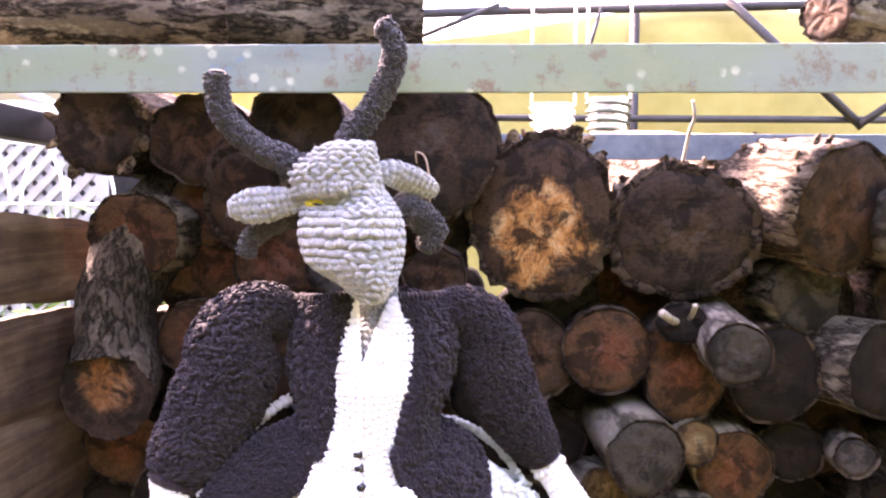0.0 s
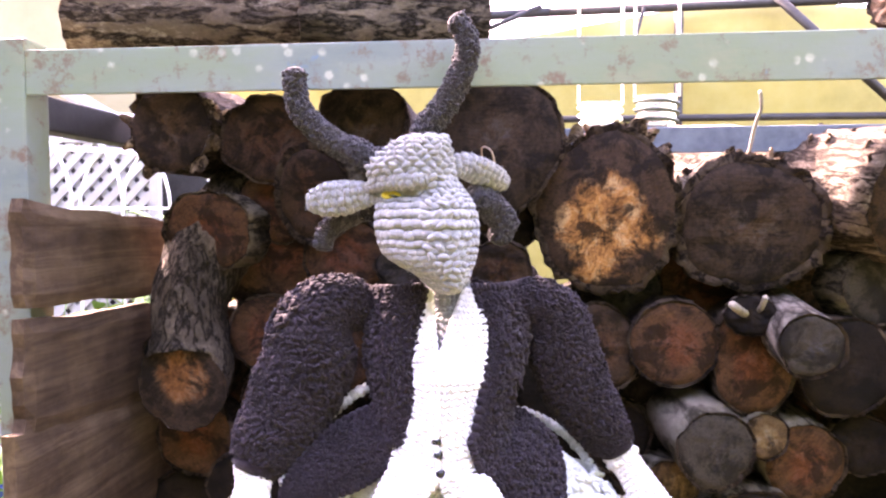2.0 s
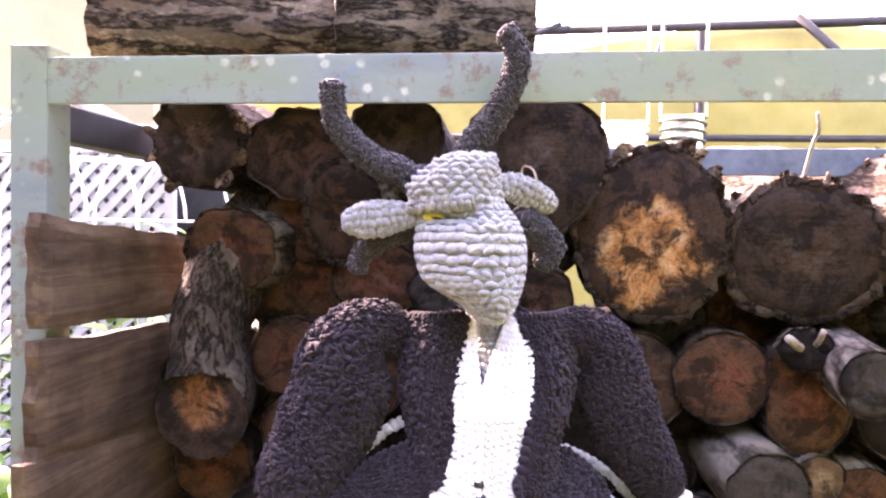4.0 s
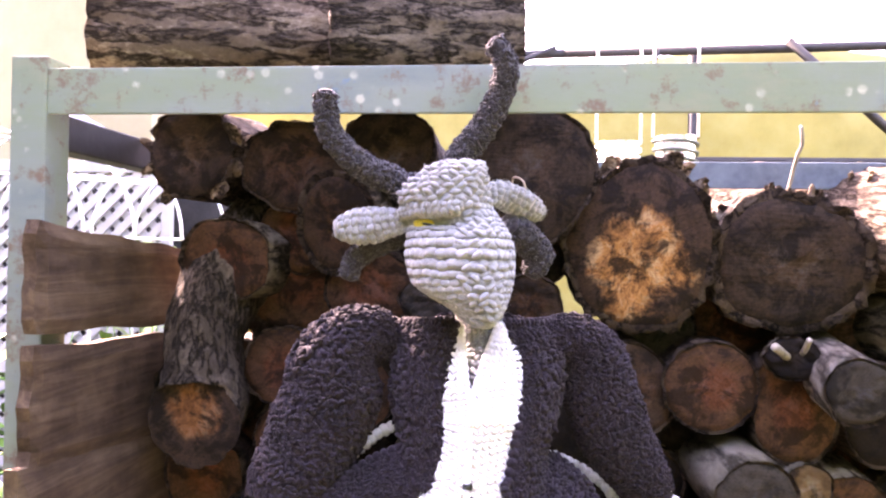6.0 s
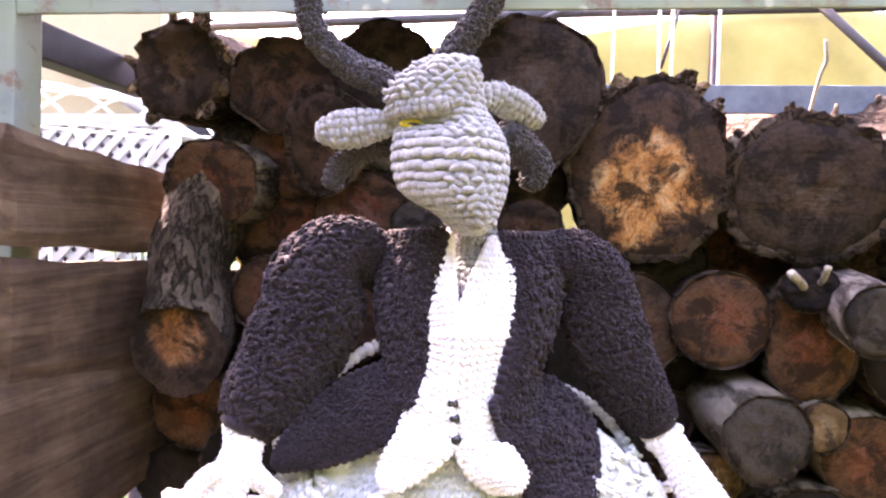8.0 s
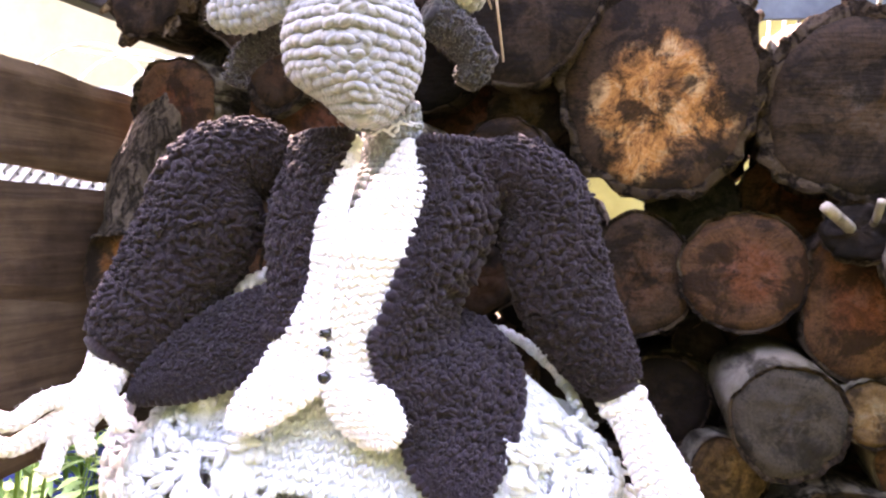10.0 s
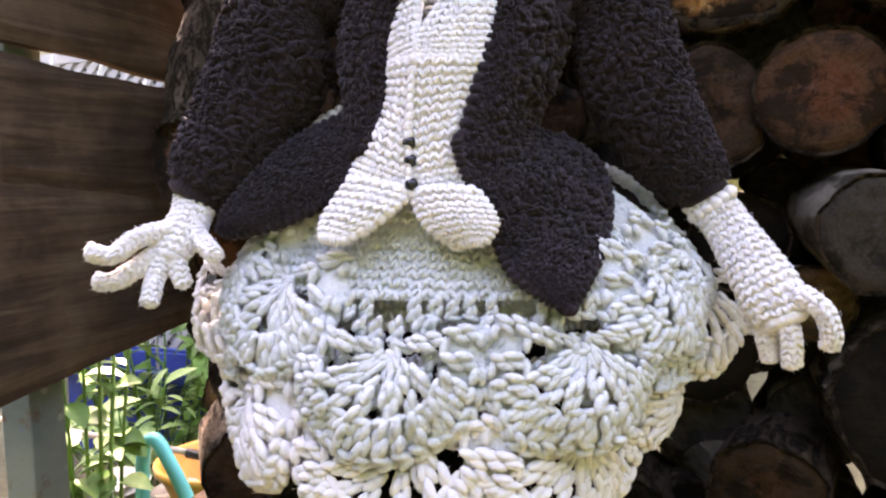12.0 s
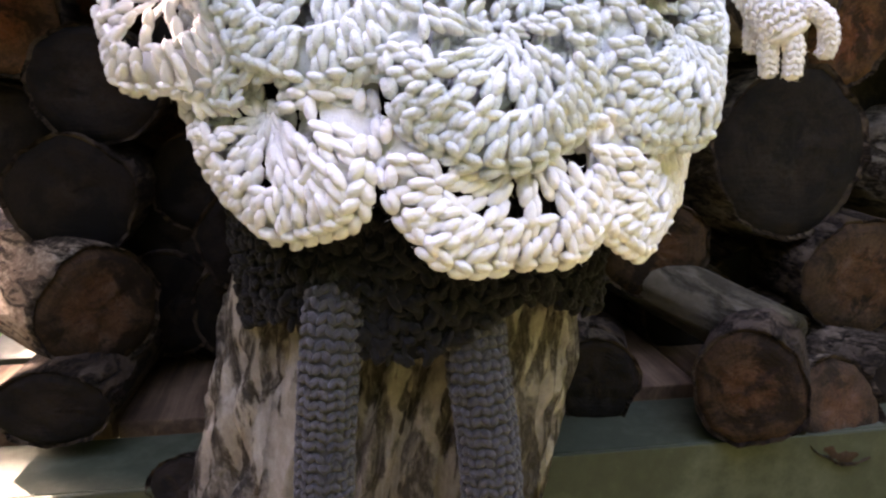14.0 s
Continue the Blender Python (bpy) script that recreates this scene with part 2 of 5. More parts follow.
Y_GREY = yarn("grey_yarn", (0.16, 0.165, 0.168), (0.33, 0.335, 0.335))
Y_CHAR = yarn("charcoal_yarn", (0.012, 0.0105, 0.013), (0.036, 0.031, 0.038), sheen=0.25)
Y_COAT = yarn("black_plum_fleece_yarn", (0.007, 0.0045, 0.007), (0.026, 0.0165, 0.0235), 320, 0.1)
Y_WHITE = yarn("white_yarn", (0.72, 0.69, 0.695), (0.9, 0.88, 0.88), 300, 0.3)
Y_SILVER = yarn("silver_glitter_yarn", (0.47, 0.495, 0.50), (0.72, 0.75, 0.75), 300, 0.3, True)
Y_BLACK = yarn("black_yarn", (0.005, 0.0045, 0.005), (0.012, 0.011, 0.012), 300, 0.05)
Y_LEG = yarn("slate_grey_yarn", (0.02, 0.018, 0.021), (0.06, 0.056, 0.062), sheen=0.2)
Y_NECK = yarn("mid_grey_yarn", (0.13, 0.135, 0.14), (0.26, 0.27, 0.275))
EYE_Y = speckled("yellow_eye", [(0.35, (0.42, 0.3, 0.02)), (0.6, (0.75, 0.6, 0.08))], 200, 0.3, 0.1, 0.0005)
BEAD, _nt, _b = shader("black_glossy_bead", 0.12, 0.3, 0.6)
_b.inputs["Base Color"].default_value = (0.02, 0.02, 0.022, 1)
SILVER, _nt, _b = shader("silver_foil", 0.3, 0.35, 0.8)
_b.inputs["Base Color"].default_value = (0.8, 0.81, 0.82, 1)
YELLOW = speckled("yellow_sheet", [(0.35, (0.1872, 0.1560, 0.0390)), (0.5, (0.2496, 0.2145, 0.0585)), (0.68, (0.3120, 0.2808, 0.1014))], 1.1, 0.7, 0.2, 0.01)
CREAM = speckled("cream_wall", [(0.35, (0.26, 0.225, 0.12)), (0.65, (0.33, 0.29, 0.17))], 2.0, 0.8, 0.2, 0.004)
WHITE_PAINT = speckled("white_paint", [(0.3, (0.26, 0.26, 0.25)), (0.6, (0.36, 0.36, 0.345))], 8, 0.6, 0.2, 0.001)
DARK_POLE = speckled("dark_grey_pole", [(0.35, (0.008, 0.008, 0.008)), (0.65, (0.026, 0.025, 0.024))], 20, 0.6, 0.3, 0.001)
SOIL = speckled("garden_soil", [(0.3, (0.05, 0.04, 0.025)), (0.5, (0.11, 0.1, 0.05)), (0.7, (0.2, 0.19, 0.1))], 3.0, 0.95, 0.8, 0.02, fine=14)
LEAF = speckled("green_leaf", [(0.3, (0.04, 0.1, 0.015)), (0.55, (0.09, 0.2, 0.03)), (0.7, (0.2, 0.33, 0.08))], 12, 0.5, 0.2, 0.001)
LEAF_PALE = speckled("pale_green_leaf", [(0.3, (0.14, 0.25, 0.05)), (0.6, (0.32, 0.45, 0.15))], 12, 0.5, 0.2, 0.001)
PETAL = speckled("orange_petal", [(0.3, (0.6, 0.12, 0.01)), (0.65, (0.85, 0.25, 0.02))], 80, 0.6, 0.3, 0.002)
TEAL, _nt, _b = shader("teal_rubber", 0.35, 0, 0.4)
_b.inputs["Base Color"].default_value = (0.06, 0.45, 0.38, 1)
BLUE = speckled("blue_plastic", [(0.3, (0.015, 0.035, 0.16)), (0.65, (0.03, 0.07, 0.3))], 10, 0.4, 0.1, 0.001)
ORANGE_POT = speckled("orange_plastic", [(0.3, (0.55, 0.22, 0.03)), (0.6, (0.75, 0.36, 0.07))], 7, 0.45, 0.2, 0.001)
YELLOW_POT = speckled("yellow_plastic", [(0.3, (0.45, 0.36, 0.04)), (0.6, (0.62, 0.52, 0.1))], 9, 0.45, 0.2, 0.001)
TAN_WOOD = speckled("pale_wood", [(0.3, (0.45, 0.32, 0.22)), (0.65, (0.68, 0.54, 0.42))], 30, 0.7, 0.3, 0.001)
DRY = speckled("dry_pale_leaf", [(0.3, (0.34, 0.32, 0.24)), (0.65, (0.6, 0.57, 0.46))], 20, 0.8, 0.4, 0.002)
TRAY = speckled("dark_green_plastic", [(0.3, (0.012, 0.03, 0.03)), (0.65, (0.035, 0.07, 0.065))], 20, 0.35, 0.2, 0.001)
WIRE_W, _nt, _b = shader("white_cord", 0.5, 0, 0.4)
_b.inputs["Base Color"].default_value = (0.8, 0.8, 0.78, 1)
CLEAR, _nt, _b = shader("clear_plastic", 0.15, 0, 0.5)
_b.inputs["Base Color"].default_value = (0.85, 0.86, 0.84, 1)
_b.inputs["Transmission Weight"].default_value = 0.75


# ---------------------------------------------------------------- mesh helpers
def mesh_object(name, verts, faces, material, parent=None, label="", smooth=True, mats=None, uvs=None):
    me = bpy.data.meshes.new(name)
    me.from_pydata([tuple(v) for v in verts], [], [tuple(f) for f in faces])
    for m in (material if isinstance(material, list) else [material]):
        me.materials.append(m)
    if mats is not None:
        me.polygons.foreach_set("material_index", mats)
    if smooth:
        me.polygons.foreach_set("use_smooth", [True] * len(me.polygons))
    if uvs is not None:
        layer = me.uv_layers.new(name="UVMap")
        idx = np.empty(len(me.loops), dtype=np.int32)
        me.loops.foreach_get("vertex_index", idx)
        layer.data.foreach_set("uv", np.asarray(uvs)[idx].ravel())
    me.update()
    ob = new(name, me)
    if parent is not None:
        ob.parent = parent
    if label:
        ob["label"] = label
    return ob


def part(name, bm, material, parent, label="", smooth=False):
    me = bpy.data.meshes.new(name)
    bm.to_mesh(me)
    bm.free()
    me.materials.append(material)
    if smooth:
        me.polygons.foreach_set("use_smooth", [True] * len(me.polygons))
    ob = new(name, me)
    ob.parent = parent
    if label:
        ob["label"] = label
    return ob


def box(bm, lo, hi, bevel=0.0):
    lo, hi = Vector(lo), Vector(hi)
    r = bmesh.ops.create_cube(bm, size=1.0)
    for v in r["verts"]:
        v.co = Vector(((v.co.x + 0.5) * (hi.x - lo.x) + lo.x, (v.co.y + 0.5) * (hi.y - lo.y) + lo.y, (v.co.z + 0.5) * (hi.z - lo.z) + lo.z))
    if bevel:
        es = list({e for v in r["verts"] for e in v.link_edges})
        bmesh.ops.bevel(bm, geom=es, offset=bevel, segments=2, affect="EDGES", profile=0.6)


def tube(path, radii, sides=8, cap=True):
    """Verts and faces of a round tube along a path."""
    path = [Vector(p) for p in path]
    if isinstance(radii, (int, float)):
        radii = [radii] * len(path)
    verts, faces = [], []
    side = None
    for i, p in enumerate(path):
        d = (path[min(i + 1, len(path) - 1)] - path[max(i - 1, 0)]).normalized()
        if side is None:
            side = d.orthogonal().normalized()
        side = (side - d * side.dot(d)).normalized()
        up = d.cross(side)
        for k in range(sides):
            a = 2 * math.pi * k / sides
            verts.append(p + (side * math.cos(a) + up * math.sin(a)) * radii[i])
    for i in range(len(path) - 1):
        for k in range(sides):
            a, b = i * sides + k, i * sides + (k + 1) % sides
            faces.append((a, b, b + sides, a + sides))
    if cap:
        faces.append(tuple(range(sides))[::-1])
        faces.append(tuple(range((len(path) - 1) * sides, len(path) * sides)))
    return verts, faces


def smooth_path(pts, n=6):
    """Catmull-Rom through points of any dimension, n steps a span."""
    p = [np.array(q, float) for q in pts]
    p = [2 * p[0] - p[1]] + p + [2 * p[-1] - p[-2]]
    out = []
    for i in range(1, len(p) - 2):
        for k in range(n):
            t = k / n
            out.append(0.5 * (2 * p[i] + (p[i + 1] - p[i - 1]) * t + (2 * p[i - 1] - 5 * p[i] + 4 * p[i + 1] - p[i + 2]) * t * t + (3 * p[i] - p[i - 1] - 3 * p[i + 1] + p[i + 2]) * t ** 3))
    out.append(p[-2])
    return out


def tube_object(name, path, radii, material, parent=None, label="", sides=8):
    v, f = tube(path, radii, sides)
    return mesh_object(name, v, f, material, parent, label)


def thing(name, place, label, category, group="", kind=""):
    ob = new(name)
    ob.location = place
    ob.empty_display_size = 0.02
    return tagged(ob, label, category, group, kind)


# ---------------------------------------------------------------- ground
def ground():
    n = 40
    verts, faces = [], []
    xs = [math.copysign(abs(i / n) ** 3 * 400, i) for i in range(-n, n + 1)]
    for y in xs:
        for x in xs:
            near = math.exp(-(x * x + y * y) / 60)
            verts.append((x, y, GROUND + 0.03 * near * noise.noise((x * 2.1, y * 2.1, 0)) + 0.012 * near * noise.noise((x * 9, y * 9, 3))))
    w = 2 * n + 1
    for j in range(w - 1):
        for i in range(w - 1):
            faces.append((j * w + i, j * w + i + 1, (j + 1) * w + i + 1, (j + 1) * w + i))
    tagged(mesh_object("ground", verts, faces, SOIL), "bare garden soil with patches of green", "ground", kind="structure")


GROUND = 0.05
ground()

def hedge():
    """A tall dark unseen hedge, added behind the walk to block low sky light."""
    v, f, nx, nz = [], [], 90, 30
    for i in range(nx + 1):
        for j in range(nz + 1):
            a = -1.9 + 3.8 * i / nx
            r = 2.3 + 0.35 * noise.noise((a * 4, j * .25, 0)) + 0.16 * noise.noise((a * 13, j * .8, 3))
            z = GROUND - .1 + 3.0 * j / nz
            lean = -0.5 * max(0, j / nz - .8) * 3
            v.append(((r + lean * -1) * math.sin(a), 0.5 - (r - lean) * math.cos(a), z + 0.25 * noise.noise((a * 5, 0, 7)) * j / nz))
    for i in range(nx):
        for j in range(nz):
            q = i * (nz + 1) + j
            f.append((q, q + 1, q + nz + 2, q + nz + 1))
    ob = mesh_object("hedge", v, f, BLOCKER_HEDGE)
    ob.modifiers.new("thick", "SOLIDIFY").thickness = 0.3
    tagged(ob, "added unseen dark green hedge that blocks low sky light", "hedge", kind="structure")


# Kept very dark so the added hedge bounces little light back.
BLOCKER_HEDGE = speckled("sky_blocking_hedge", [(0.35, (0.012, 0.022, 0.006)), (0.6, (0.045, 0.075, 0.02))], 9, 0.8, 1.0, 0.03, fine=5)
hedge()

# ---------------------------------------------------------------- firewood rack
RX0, RX1, RY0, RY1 = -0.508, 1.35, 0.632, 0.905     # the rack's outer faces


def angle_bar(bm, p, q, w, t, flip=1):
    """An L-section bar along x from p to q: an upright flange in front and one on top that goes back."""
    box(bm, (p[0], p[1], p[2] - w), (q[0], p[1] + t, p[2]), 0.0012)
    box(bm, (p[0], p[1] + t + 0.0005, p[2] - t if flip > 0 else p[2] - w), (q[0], p[1] + w, p[2] if flip > 0 else p[2] - w + t), 0.0012)


def rack():
    root = thing("firewood_rack", (0, 0, GROUND), "old welded steel firewood rack in worn blue-green paint with lichen", "rack")
    inv = Matrix.Translation((0, 0, -GROUND))

    def put(name, bm, mat, label=""):
        bmesh.ops.transform(bm, matrix=inv, verts=bm.verts)
        return part(name, bm, mat, root, label)
    bm = bmesh.new()
    angle_bar(bm, (RX0 + 0.034, RY0, 1.241), (RX1, RY0, 1.241), 0.041, 0.004)
    put("top_front_bar", bm, STEEL, "blue-green flaking paint with pale lichen spots")
    for x0 in (RX0, RX1):
        for y0 in (RY0, RY1 - 0.034):
            if x0 == RX0 and y0 > RY0:
                continue
            bm = bmesh.new()
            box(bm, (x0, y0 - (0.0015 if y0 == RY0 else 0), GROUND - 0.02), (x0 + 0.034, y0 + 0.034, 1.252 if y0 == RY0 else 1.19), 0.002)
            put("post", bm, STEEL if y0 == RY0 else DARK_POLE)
    bm = bmesh.new()
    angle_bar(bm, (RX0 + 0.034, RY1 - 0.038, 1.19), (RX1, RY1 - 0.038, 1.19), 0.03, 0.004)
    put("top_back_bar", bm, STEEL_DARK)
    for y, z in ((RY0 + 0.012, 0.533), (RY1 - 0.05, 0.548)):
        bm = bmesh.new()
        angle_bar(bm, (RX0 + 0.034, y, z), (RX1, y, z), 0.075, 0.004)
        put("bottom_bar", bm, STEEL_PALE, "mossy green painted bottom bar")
    # Top side bars take near-black colour for the shade on their undersides.
    for x in (RX0 + 0.004, RX1 + 0.004):
        bm = bmesh.new()
        box(bm, (x, RY0 + 0.034, 1.172), (x + 0.026, RY1 - 0.036, 1.206), 0.002)
        put("top_side_bar", bm, DARK_POLE)
        if x < 0:
            continue
        bm = bmesh.new()
        box(bm, (x, RY0 + 0.034, 0.505), (x + 0.026, RY1 - 0.036, 0.53), 0.002)
        put("bottom_side_bar", bm, STEEL_DARK)
    for k in range(12):
        bm = bmesh.new()
        box(bm, (-0.47 + 0.15 * k, RY0 + 0.09, 0.524), (-0.324 + 0.15 * k, RY1 - 0.052, 0.5435), 0.002)
        put("shelf_slat", bm, PLANK, "dark wooden slat under the logs")


rack()


def slab(z0, z1, z0b, z1b, x, tilt, y0=0.612, y1=0.9, thick=0.018):
    """A rough-sawn slab along the rack's side; heights in front and behind."""
    n, rows = 26, 8
    verts, faces = [], []
    seed = z0 * 31
    for side in (0, 1):
        for i in range(n + 1):
            y = y0 + (y1 - y0) * i / n
            a, b = z0 + (z0b - z0) * i / n, z1 + (z1b - z1) * i / n
            a += 0.004 * noise.noise((y * 12, seed, 0))
            b += 0.004 * noise.noise((y * 14, seed, 5))
            for k in range(rows + 1):
                f = k / rows
                edge = 0.003 if k in (0, rows) or i in (0, n) else 0.0
                bulge = 0.0015 * noise.noise((y * 30, f * 6, seed))
                verts.append((x + (thick - edge + bulge if side else edge + bulge) + tilt * (f - 0.5) + (0.004 * noise.noise((f * 4, seed, 2)) if i == 0 else 0), y + (0.006 * noise.noise((f * 5, seed, 1)) if i == 0 else 0), a + (b - a) * f))
    w = rows + 1
    off = (n + 1) * w
    for i in range(n):
        for k in range(rows):
            q = (i * w + k, (i + 1) * w + k, (i + 1) * w + k + 1, i * w + k + 1)
            faces.append(q)
            faces.append(tuple(off + v for v in q[::-1]))
    rim = [i * w for i in range(n + 1)] + [n * w + k for k in range(1, w)] + [i * w + rows for i in range(n - 1, -1, -1)] + [k for k in range(rows - 1, 0, -1)]
    for a, b in zip(rim, rim[1:] + rim[:1]):
        faces.append((b, a, off + a, off + b))
    ob = mesh_object("wood_slab", verts, faces, PLANK, smooth=False)
    tagged(ob, "dark weathered rough-sawn wood slab closing the rack's side", "plank", "side slabs")


slab(1.008, 1.104, 0.989, 1.080, -0.4735, 0.0, 0.600)
slab(0.897, 0.997, 0.862, 0.981, -0.4735, 0.0, 0.596)
slab(0.715, 0.899, 0.75, 0.865, -0.4735, 0.0, 0.580)


# ---------------------------------------------------------------- logs
def log(x, y, z, rx, rz, length, yaw=0.0, dip=0.0, bark=None, end=None, label="", rough=1.0, thick=0.06, twist=0.0, seed=None, group="stacked logs", taper=1.0):
    """A sawn log whose front end is centred at (x, y, z) and that runs back along y, turned by yaw and dip."""
    log.count += 1
    s = seed if seed is not None else log.count * 7.3
    bark, end = bark or BARK, end or END_DARK_SHADED
    seg, rings = 56, max(8, int(length / 0.03))
    root = thing("log", (x, y, z), label or "sawn firewood log stacked in the rack", "log", group)
    root.rotation_euler = (radians(-90 + dip), radians(twist), radians(yaw))   # local z runs back
    off = Vector((s, s * 1.7, 0))

    def radius(a, l, k):
        c, d = math.cos(a), math.sin(a)
        lump = noise.noise(Vector((c * 1.3, d * 1.3, l * 3)) + off) * 0.10 + noise.noise(Vector((c * 3.2, d * 3.2, l * 7)) + off) * 0.055
        ridge = noise.noise(Vector((c * 9, d * 9, l * 22)) + off) * 0.045 * k + noise.noise(Vector((c * 22, d * 22, l * 60)) + off) * 0.025 * k
        return 1 + lump + ridge * rough

    verts, faces, bfaces = [], [], []
    for j in range(rings + 1):
        l = length * j / rings
        sc = 1 + (taper - 1) * j / rings
        jag = 0.005 * rough if j == 0 else 0.0
        for i in range(seg):
            a = 2 * math.pi * i / seg
            r = radius(a, l, 1.0) * sc
            verts.append((rx * r * math.cos(a), rz * r * math.sin(a), l + jag * noise.noise(Vector((math.cos(a) * 5, math.sin(a) * 5, 9)) + off)))
    for j in range(rings):
        for i in range(seg):
            a, b = j * seg + i, j * seg + (i + 1) % seg
            faces.append((a, b, b + seg, a + seg))
    # the bark's own thickness round the front
    base = len(verts)
    for i in range(seg):
        a = 2 * math.pi * i / seg
        r = radius(a, 0, 0.4) * (1 - thick)
        verts.append((rx * r * math.cos(a), rz * r * math.sin(a), 0.004))
    body = len(faces)
    for i in range(seg):
        k = (i + 1) % seg
        faces.append((k, i, base + i, base + k))
    mesh_object("bark", verts, faces, [bark, BARK], root, mats=[0] * body + [1] * seg)
    for name, zz, sgn, sc in (("cut_face", 0.0, 1, 1.0), ("cut_face", length, -1, taper)):
        v, f, uv = [(0, 0, zz)], [], [(0, 0)]
        R = 9
        for q in range(1, R + 1):
            for i in range(seg):
                a = 2 * math.pi * i / seg
                r = radius(a, 0 if sgn > 0 else length, 0.4) * (1 - thick) * q / R * sc * 1.005
                h = 0.0022 * noise.noise((r * math.cos(a) * 4 + s, r * math.sin(a) * 4, 2)) + 0.001 * noise.noise((r * math.cos(a) * 14 + s, r * math.sin(a) * 14, 5))
                v.append((rx * r * math.cos(a), rz * r * math.sin(a), zz + (h + (0.003 if q == R else 0)) * sgn))
                uv.append((q / R * math.cos(a), q / R * math.sin(a)))
        for i in range(seg):
            t = (0, 1 + (i + 1) % seg, 1 + i)
            f.append(t if sgn > 0 else t[::-1])
        for q in range(R - 1):
            for i in range(seg):
                a, b = 1 + q * seg + i, 1 + q * seg + (i + 1) % seg
                t = (a, b, b + seg, a + seg)
                f.append(t if sgn > 0 else t[::-1])
        mesh_object(name, v, f, end, root, uvs=uv)
    return root


log.count = 0
WEATHERED = "weathered sawn log end in the firewood stack"
# upper rows
orange_log = log(0.073, 0.80, 1.096, 0.080, 0.089, 0.34, -3, 0, BARK_FLAKY, END_ORANGE, "thick log with a rotting orange heart, bark flaking on top", 2.0, 0.09)
sawn_log = log(0.222, 0.80, 1.078, 0.080, 0.074, 0.34, -4, 0, BARK_FLAKY, END_SAW, "thick dark log with saw marks across its end", 1.6, 0.13)
sunlit_log = log(0.388, 0.79, 1.103, 0.072, 0.072, 0.38, 27, 7, BARK_FLAKY, END_BROWN, "thick log with pale flaky sunlit bark")
log(0.366, 0.82, 1.012, 0.046, 0.046, 0.3, 14, 0, BARK_PALE, END_GREY, "log with a plain dark grey sawn end", 0.5)
ragged_log = log(-0.413, 0.79, 1.188, 0.052, 0.052, 0.3, -8, 0, BARK, END_SAW, "dark log with a torn ragged edge", 2.6)
log(-0.196, 0.80, 1.196, 0.052, 0.046, 0.3, 0, 0, BARK, END_SAW, WEATHERED)
log(-0.050, 0.79, 1.168, 0.076, 0.078, 0.3, 0, 0, BARK, END_SAW, "thick dark log with a wire loop hanging on it")
log(-0.038, 0.83, 1.077, 0.037, 0.034, 0.3, 0, 0, BARK, END_SAW, WEATHERED)
log(-0.240, 0.75, 1.113, 0.043, 0.053, 0.32, -5, 0, BARK_PALE, END_BROWN, "brown log with pale growth rings at its rim", 0.6, 0.14)
log(-0.207, 0.76, 1.046, 0.048, 0.041, 0.3, -4, 0, BARK, END_RED, "reddish brown sawn log")
log(-0.300, 0.80, 1.175, 0.060, 0.050, 0.3, 3, 0, BARK, END_BROWN, WEATHERED)
log(-0.138, 0.74, 1.036, 0.034, 0.026, 0.3, 0, 0, BARK_PALE, END_GREY, "thin log with a pale grey end")
log(-0.042, 0.76, 1.032, 0.033, 0.031, 0.3, 0, 0, BARK, END_BROWN, WEATHERED)
log(-0.369, 0.78, 1.072, 0.057, 0.047, 0.3, -10, 0, BARK_PALE, END_RED, "crooked log with a reddish knotty end and pale bark rim")
log(-0.300, 0.82, 1.040, 0.060, 0.050, 0.28, 0, 0, BARK, END_RED, WEATHERED)
# middle rows
log(0.068, 0.80, 0.942, 0.041, 0.050, 0.3, 0, 0, BARK, END_BROWN, "brown log with radial drying cracks")
log(0.143, 0.79, 0.950, 0.048, 0.047, 0.3, -3, 0, BARK, END_RED, "round log with a dark reddish sawn end", 0.6)
log(0.225, 0.79, 0.932, 0.044, 0.060, 0.3, 0, 0, BARK, END_RED, "oval log with a fine-grained reddish end", 0.6)
log(0.214, 0.765, 0.985, 0.026, 0.022, 0.25, -14, -6, BARK_PALE, END_DARK_SHADED, "dark broken branch stub end", 2.2)
log(0.258, 0.72, 0.961, 0.032, 0.033, 0.28, -4, 6, BARK_WHITE, END_GREY, "thin log with whitish bark and a grey sawn end", 0.5, 0.09)
log(0.324, 0.80, 0.925, 0.051, 0.055, 0.3, 0, 0, BARK, END_DARK_SHADED, WEATHERED)
log(0.432, 0.78, 0.936, 0.051, 0.052, 0.36, 18, 0, BARK_PALE, END_DARK_SHADED, "log with pale grey cracked bark")
log(0.176, 0.745, 0.849, 0.040, 0.041, 0.3, 4, 3, BARK_SMOOTH, END_GREY, "smooth-barked log with a flat dark grey end", 0.5, 0.08)
log(0.236, 0.78, 0.855, 0.025, 0.025, 0.26, 8, -4, BARK_SMOOTH, END_PALE, "thin log with a pale yellowish end", 0.5)
log(0.284, 0.80, 0.819, 0.044, 0.047, 0.3, 4, 8, BARK_PALE, END_RED, "log with reddish cut end and grey bark", 0.7)
log(0.402, 0.78, 0.843, 0.022, 0.022, 0.26, -12, -6, BARK_SMOOTH, END_GREY, "thin branch log with a grey end", 0.5, 0.16)
log(0.350, 0.82, 0.835, 0.036, 0.034, 0.28, -8, 0, BARK, END_DARK_SHADED, WEATHERED)
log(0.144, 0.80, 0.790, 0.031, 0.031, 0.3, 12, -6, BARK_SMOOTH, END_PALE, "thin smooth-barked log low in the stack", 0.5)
log(0.090, 0.84, 0.832, 0.040, 0.040, 0.28, 0, 0, BARK, END_DARK_SHADED, WEATHERED)
